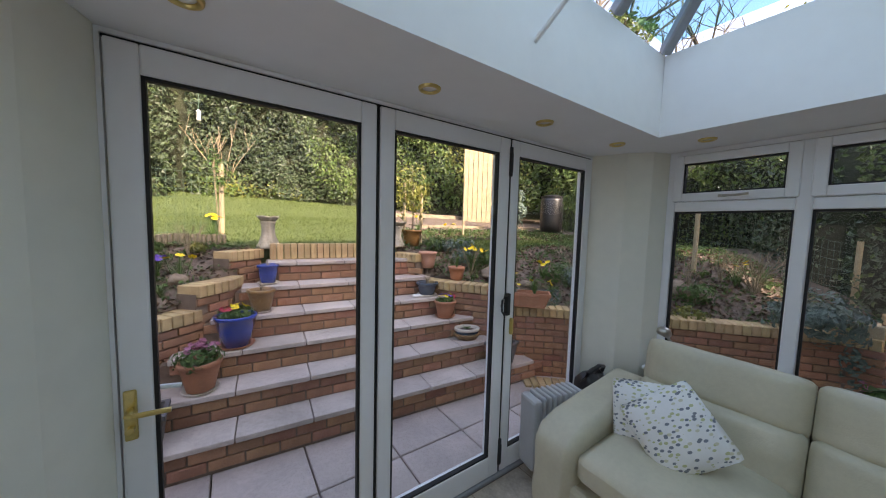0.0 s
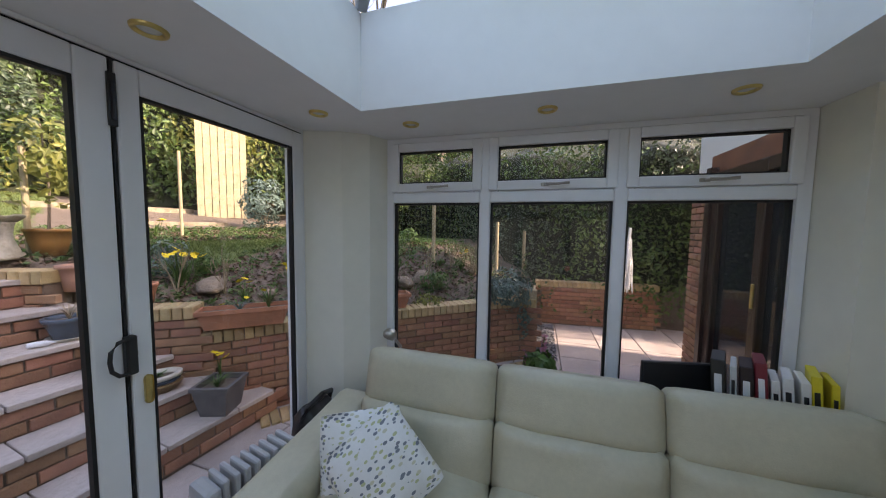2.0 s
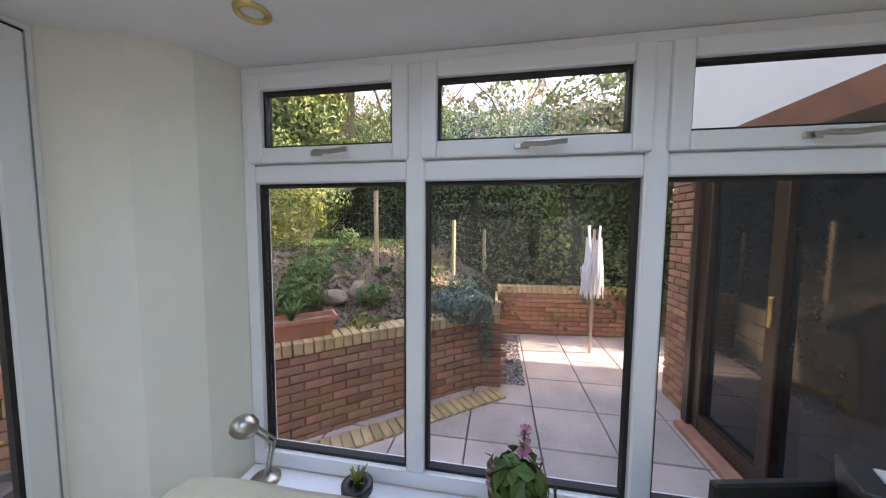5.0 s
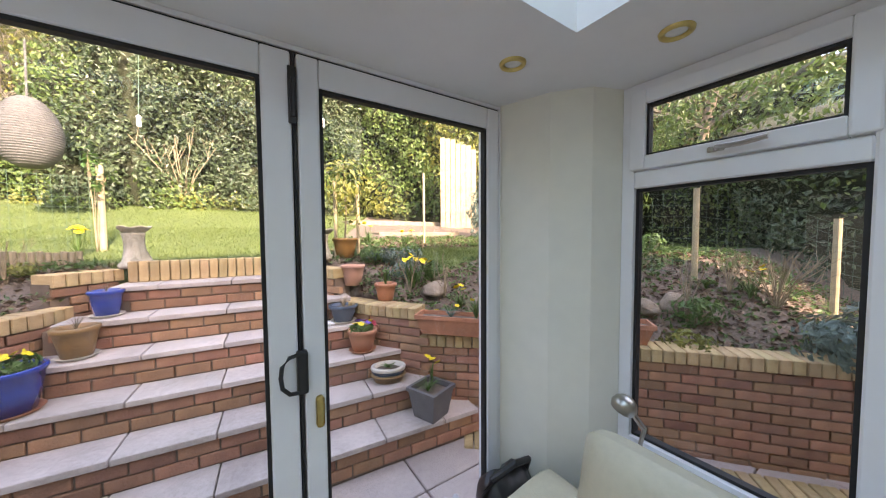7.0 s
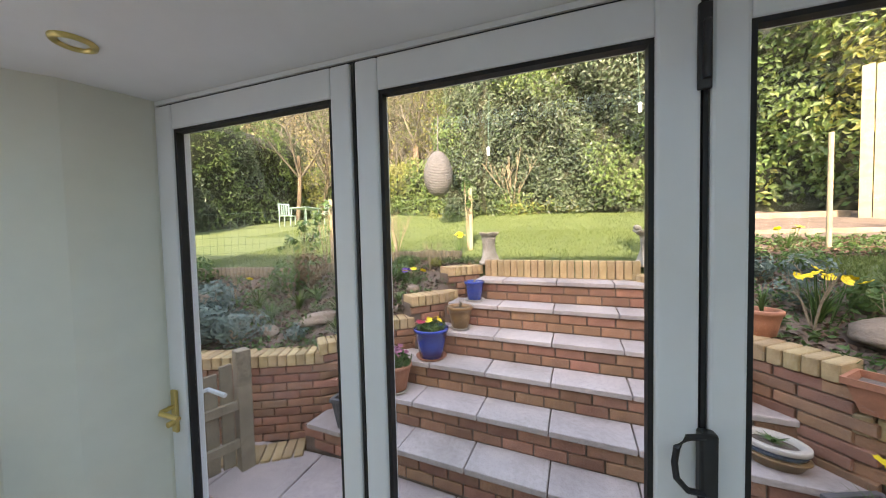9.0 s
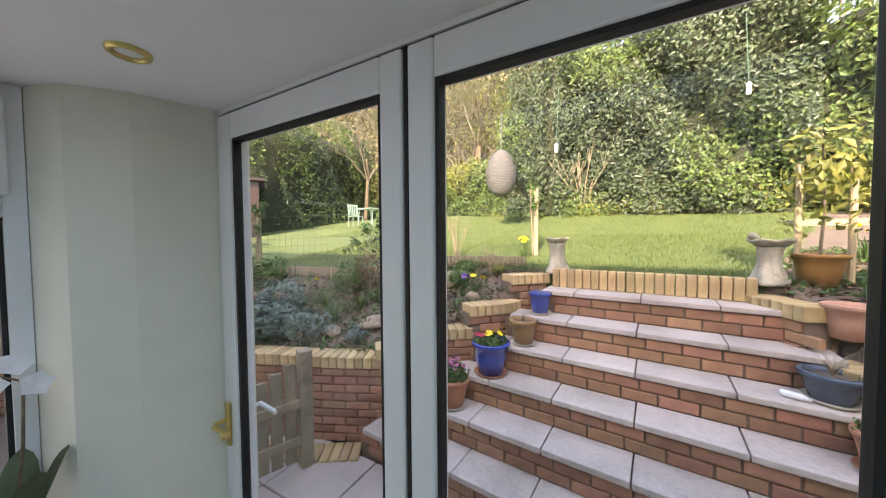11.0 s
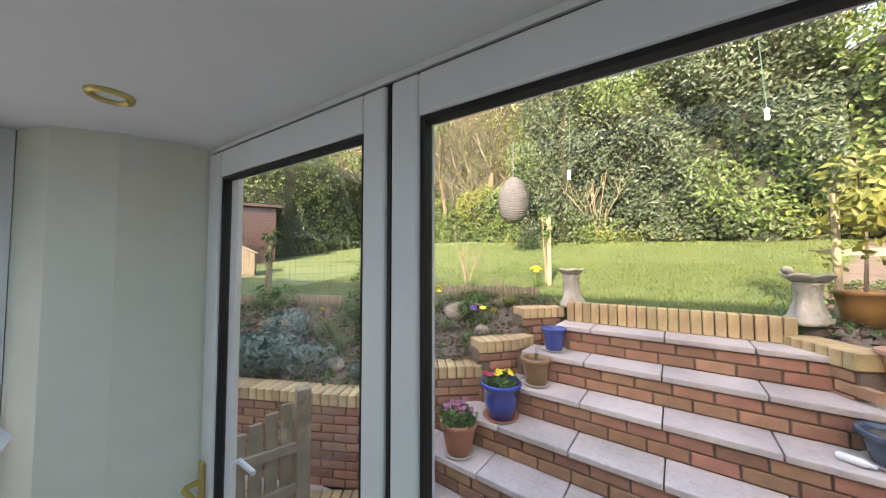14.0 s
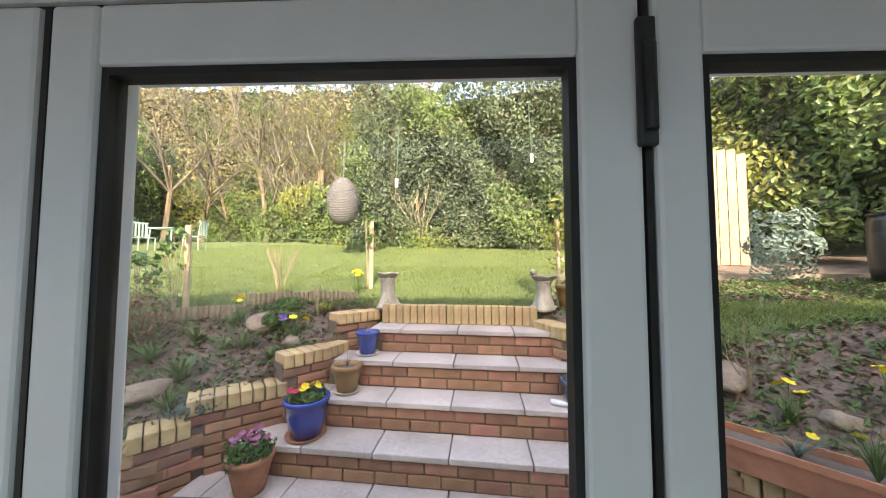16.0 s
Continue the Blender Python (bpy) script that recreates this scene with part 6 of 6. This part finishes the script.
p = np.concatenate([on_ground(2800, -4, 1, 0.5, 4.5, False), on_ground(4200, 2.4, 7.5, -1.3, 4.5, False)])
p = np.repeat(p, 5, 0) + rg.normal(0, 0.035, (len(p) * 5, 3)) * np.array([1, 1, 0.5])
leaves("seedlings", p + np.array([0, 0, 0.03]), np.tile(UPV, (len(p), 1)), 0.05, M_LEAF_GR, wd, 79, 0.0, 0.7, 0.5)


def blades(name, p, h, w, material, parent):
    n = len(p)
    a = rg.uniform(0, 6.28, n)
    s = np.stack([np.cos(a), np.sin(a), np.zeros(n)], 1) * w
    L = h * rg.uniform(0.5, 1.3, (n, 1))
    tip = p + np.concatenate([rg.normal(0, 0.5, (n, 2)) * L, L], 1)
    v = np.stack([p - s, p + s, tip], 1).reshape(-1, 3)
    me = bpy.data.meshes.new(name)
    me.from_pydata(v.tolist(), [], np.arange(n * 3).reshape(-1, 3).tolist())
    me.materials.append(material)
    ob = new(name, me)
    ob.parent = parent
    return ob


gr = thing("lawn_grass", 0, 0, 0, "short mown grass of the lawn", "grass", kind="stuff")
M_BLADE = leaf_mat("grass_blade", (0.15, 0.20, 0.05), (0.095, 0.14, 0.032), 0.3, 0.6)
p = np.concatenate([on_ground(60000, -4, 4.5, 2.0, 6.0, True), on_ground(60000, -7, 7, 6.0, 12.0, True), on_ground(9000, 3.6, 6.2, 1.9, 3.3, True)])
blades("blades", p, 0.045, 0.004, M_BLADE, gr)

# ---------------------------------------------------------------- laid bricks and slabs
CH = (RISE - 0.045) / 2          # brick course height on the risers
for k, (y, z) in enumerate(STEP):
    # riser: two courses of brick
    for c in range(2):
        zc = z - 0.045 - CH * (c + 0.5)
        x = XLEFT[k] - 0.05 + (0.11 if c else 0.0) + 0.03 * (k % 3)
        while x < XRIGHT[k] - 0.06:
            piece("brick", ME_BRICK, steps, pose(x + 0.11, y + 0.045 + rnd.uniform(-0.003, 0.003), zc, 0, 0, rnd.uniform(-0.5, 0.5)) @ Matrix.Diagonal((1, 1, (CH - 0.011) / 0.064, 1)))
            x += 0.224
    # tread slabs
    xs = [XLEFT[k]]
    x = 1.235 - 0.52 * 6
    while x < XRIGHT[k]:
        if x > XLEFT[k] + 0.12 and x < XRIGHT[k] - 0.12:
            xs.append(x + rnd.uniform(-0.02, 0.02))
        x += 0.52
    xs.append(XRIGHT[k])
    depth = GO + 0.03 if k < 5 else 0.34
    for a, b in zip(xs, xs[1:]):
        t = part("slab", bx(a + 0.004, y, z - 0.042, b - 0.004, y + depth, z + rnd.uniform(-0.002, 0.002), 0.007, 2), M_SLAB, steps)


def brick_wall(pts, z0, z1, label, face=-1, thick=0.21, cap=True, course=0.0755):
    """A retaining wall along pts: mortar body, face bricks on one side, buff cap bricks across the top."""
    t = thing("garden_wall", 0, 0, 0, label, "garden wall", kind="structure")
    n = max(2, int(length(pts) / 0.12))
    L = length(pts)
    ring = [along(pts, L * i / n) for i in range(n + 1)]
    bm = bmesh.new()
    rows = []
    for x, y, a in ring:
        nx_, ny_ = math.sin(math.radians(a)), -math.cos(math.radians(a))      # right-hand side of the heading
        o = 0.016 * (1 if face > 0 else 1)
        ix, iy = x - nx_ * face * -o, y - ny_ * face * -o
        fx, fy = x + nx_ * -face * 0.018, y + ny_ * -face * 0.018
        bx_, by_ = x + nx_ * -face * thick, y + ny_ * -face * thick
        rows.append([bm.verts.new(p) for p in ((fx, fy, z0), (fx, fy, z1 - 0.075), (bx_, by_, z1 - 0.075), (bx_, by_, z0))])
    for p, q in zip(rows, rows[1:]):
        for i in range(4):
            bm.faces.new((p[i], p[(i + 1) % 4], q[(i + 1) % 4], q[i]))
    bm.faces.new(rows[0])
    bm.faces.new(rows[-1][::-1])
    bmesh.ops.recalc_face_normals(bm, faces=bm.faces)
    part("core", bm, M_MORTAR, t)
    zc, c = z1 - 0.105 - 0.008 - 0.033, 0
    while zc > z0 - 0.02:
        s = 0.11 if c % 2 else 0.0
        while s < L - 0.05:
            x, y, a = along(pts, min(s + 0.108, L))
            nx_, ny_ = math.sin(math.radians(a)), -math.cos(math.radians(a))
            piece("brick", ME_BRICK, t, pose(x - nx_ * face * 0.022, y - ny_ * face * 0.022, zc, 0, 0, a + rnd.uniform(-0.6, 0.6)))
            s += 0.2235
        zc -= course
        c += 1
    if cap:
        s = 0.04
        while s < L:
            x, y, a = along(pts, s)
            nx_, ny_ = math.sin(math.radians(a)), -math.cos(math.radians(a))
            piece("cap_brick", ME_CAP, t, pose(x - nx_ * face * 0.095, y - ny_ * face * 0.095, z1 - 0.0525, rnd.uniform(-1, 1), 0, a + rnd.uniform(-1, 1)))
            s += 0.0795
    return t


W_RED = "curved red brick retaining wall with buff brick coping"
# left of the steps, stepping down with them
brick_wall([(0.30, 2.60), (0.60, 2.92)], 0.3, 1.25, "red brick step wall with buff coping", face=1)
brick_wall([(0.06, 2.08), (0.31, 2.36), (0.39, 2.58)], 0.1, 1.0, "red brick step wall with buff coping", face=1)
brick_wall([(-0.42, 1.72), (0.07, 2.10)], -0.1, 0.79, "red brick step wall with buff coping", face=1)
brick_wall([(-0.60, 1.50), (-0.40, 1.70)], PZ, 0.66, "red brick step wall with buff coping", face=1)
brick_wall(smooth_line([(-6.5, -0.75), (-4.8, -0.2), (-3.3, 0.35), (-2.2, 0.85), (-1.5, 1.13), (-1.05, 1.30), (-0.55, 1.54)]), PZ, 0.58, W_RED, face=1)
# right of the steps
brick_wall([(2.38, 2.26), (2.56, 1.86), (2.86, 1.42)], 0.2, 0.87, "red brick step wall with buff coping", face=1)
brick_wall([(2.16, 2.72), (2.34, 2.30)], 0.6, 1.19, "red brick step wall with buff coping", face=1)
brick_wall(smooth_line([(2.88, 1.42), (3.18, 1.16), (3.55, 0.85), (3.97, 0.34), (4.35, -0.06), (4.7, -0.50), (5.12, -0.98), (5.22, -1.16), (5.22, -1.3)]), PZ, 0.63, W_RED, face=1)
# wall at the end of the patio
brick_wall([(7.02, -1.30), (7.10, -2.3), (7.20, -3.35)], PZ, 0.60, "red brick wall with buff coping at the patio end", face=1)

# kerb of upright buff bricks at the lawn's edge
kerb = thing("lawn_kerb", 0, 0, 0, "kerb of upright buff bricks along the lawn", "kerb", kind="structure")
x = 0.72
while x < 2.26:
    piece("brick", ME_SOLDIER, kerb, pose(x, 2.80 - 0.087 * (x - 1.3), 1.225, 0, 0, rnd.uniform(-2, 2) - 5) @ Matrix.Diagonal((1, 1, 1.25, 1)))
    x += 0.074

# patio slabs, 0.6 m grid, cut where the walls stand
R60 = 0.585
ex = Vector((0.75, -0.66, 0)).normalized()
for i in range(-12, 16):
    for j in range(-9, 6):
        cx, cy = 4.62 + i * 0.595, -1.36 + j * 0.595
        if cx > 7.7 or cx < -6 or cy > 1.15 or cy < -8:
            continue
        if -1.05 < cx < 3.6 and -6 < cy < -0.15:
            continue
        if hz(cx, cy) > -0.3 and hz(cx - 0.2, cy - 0.2) > -0.3:
            continue
        part("slab", bx(cx - 0.292, cy - 0.292, -0.045, cx + 0.292, cy + 0.292, rnd.uniform(-0.003, 0.002), 0.006), M_PATIO, patio)

# flat buff bricks edging the patio along the curved wall
edge = thing("brick_edging", 0, 0, 0, "flat buff brick edging along the curved wall", "edging", kind="structure")
EL = smooth_line([(3.10, 0.98), (3.44, 0.70), (3.84, 0.24), (4.17, -0.20), (4.52, -0.63), (4.88, -1.05), (5.12, -1.36)])
s = 0.0
while s < length(EL):
    x, y, a = along(EL, s)
    piece("brick", ME_CAP, edge, pose(x, y, PZ - 0.028, 0, 0, a + rnd.uniform(-2, 2)))
    s += 0.082
EL2 = [(-1.6, 0.98), (-1.0, 1.24), (-0.72, 1.42)]
s = 0.0
while s < length(EL2):
    x, y, a = along(EL2, s)
    piece("brick", ME_CAP, edge, pose(x + 0.05, y - 0.10, PZ - 0.028, 0, 0, a + rnd.uniform(-2, 2)))
    s += 0.082

# half-round log edging of the lawn
logs = thing("log_edging", 0, 0, 0, "low half-round timber log edging along the lawn", "edging", kind="structure")
mel = bpy.data.meshes.new("log")
bm = lt([(0.024, -0.1), (0.024, 0.1), (0.02, 0.105)], 8)
bm.to_mesh(mel)
bm.free()
mel.materials.append(M_TIMBER)
s = 4.55
LG = smooth_line(LOGS, 1)
while s < length(LG):
    x, y, a = along(LG, s)
    piece("log", mel, logs, pose(x, y, hz(x, y) + 0.03 + rnd.uniform(-0.008, 0.008), 0, 0, rnd.uniform(0, 90)))
    s += 0.05

# floor tiles
fl = bpy.data.objects["floor"]
metile = bpy.data.meshes.new("tile")
bm = bx(-0.197, -0.197, 0.0, 0.197, 0.197, 0.006, 0.002)
bm.to_mesh(metile)
bm.free()
metile.materials.append(M_FLOOR)
for i in range(9):
    for j in range(8):
        piece("tile", metile, fl, pose(-0.36 + i * 0.4, -0.21 - j * 0.4, 0.0005, 0, 0, 90 * rnd.randrange(4)))
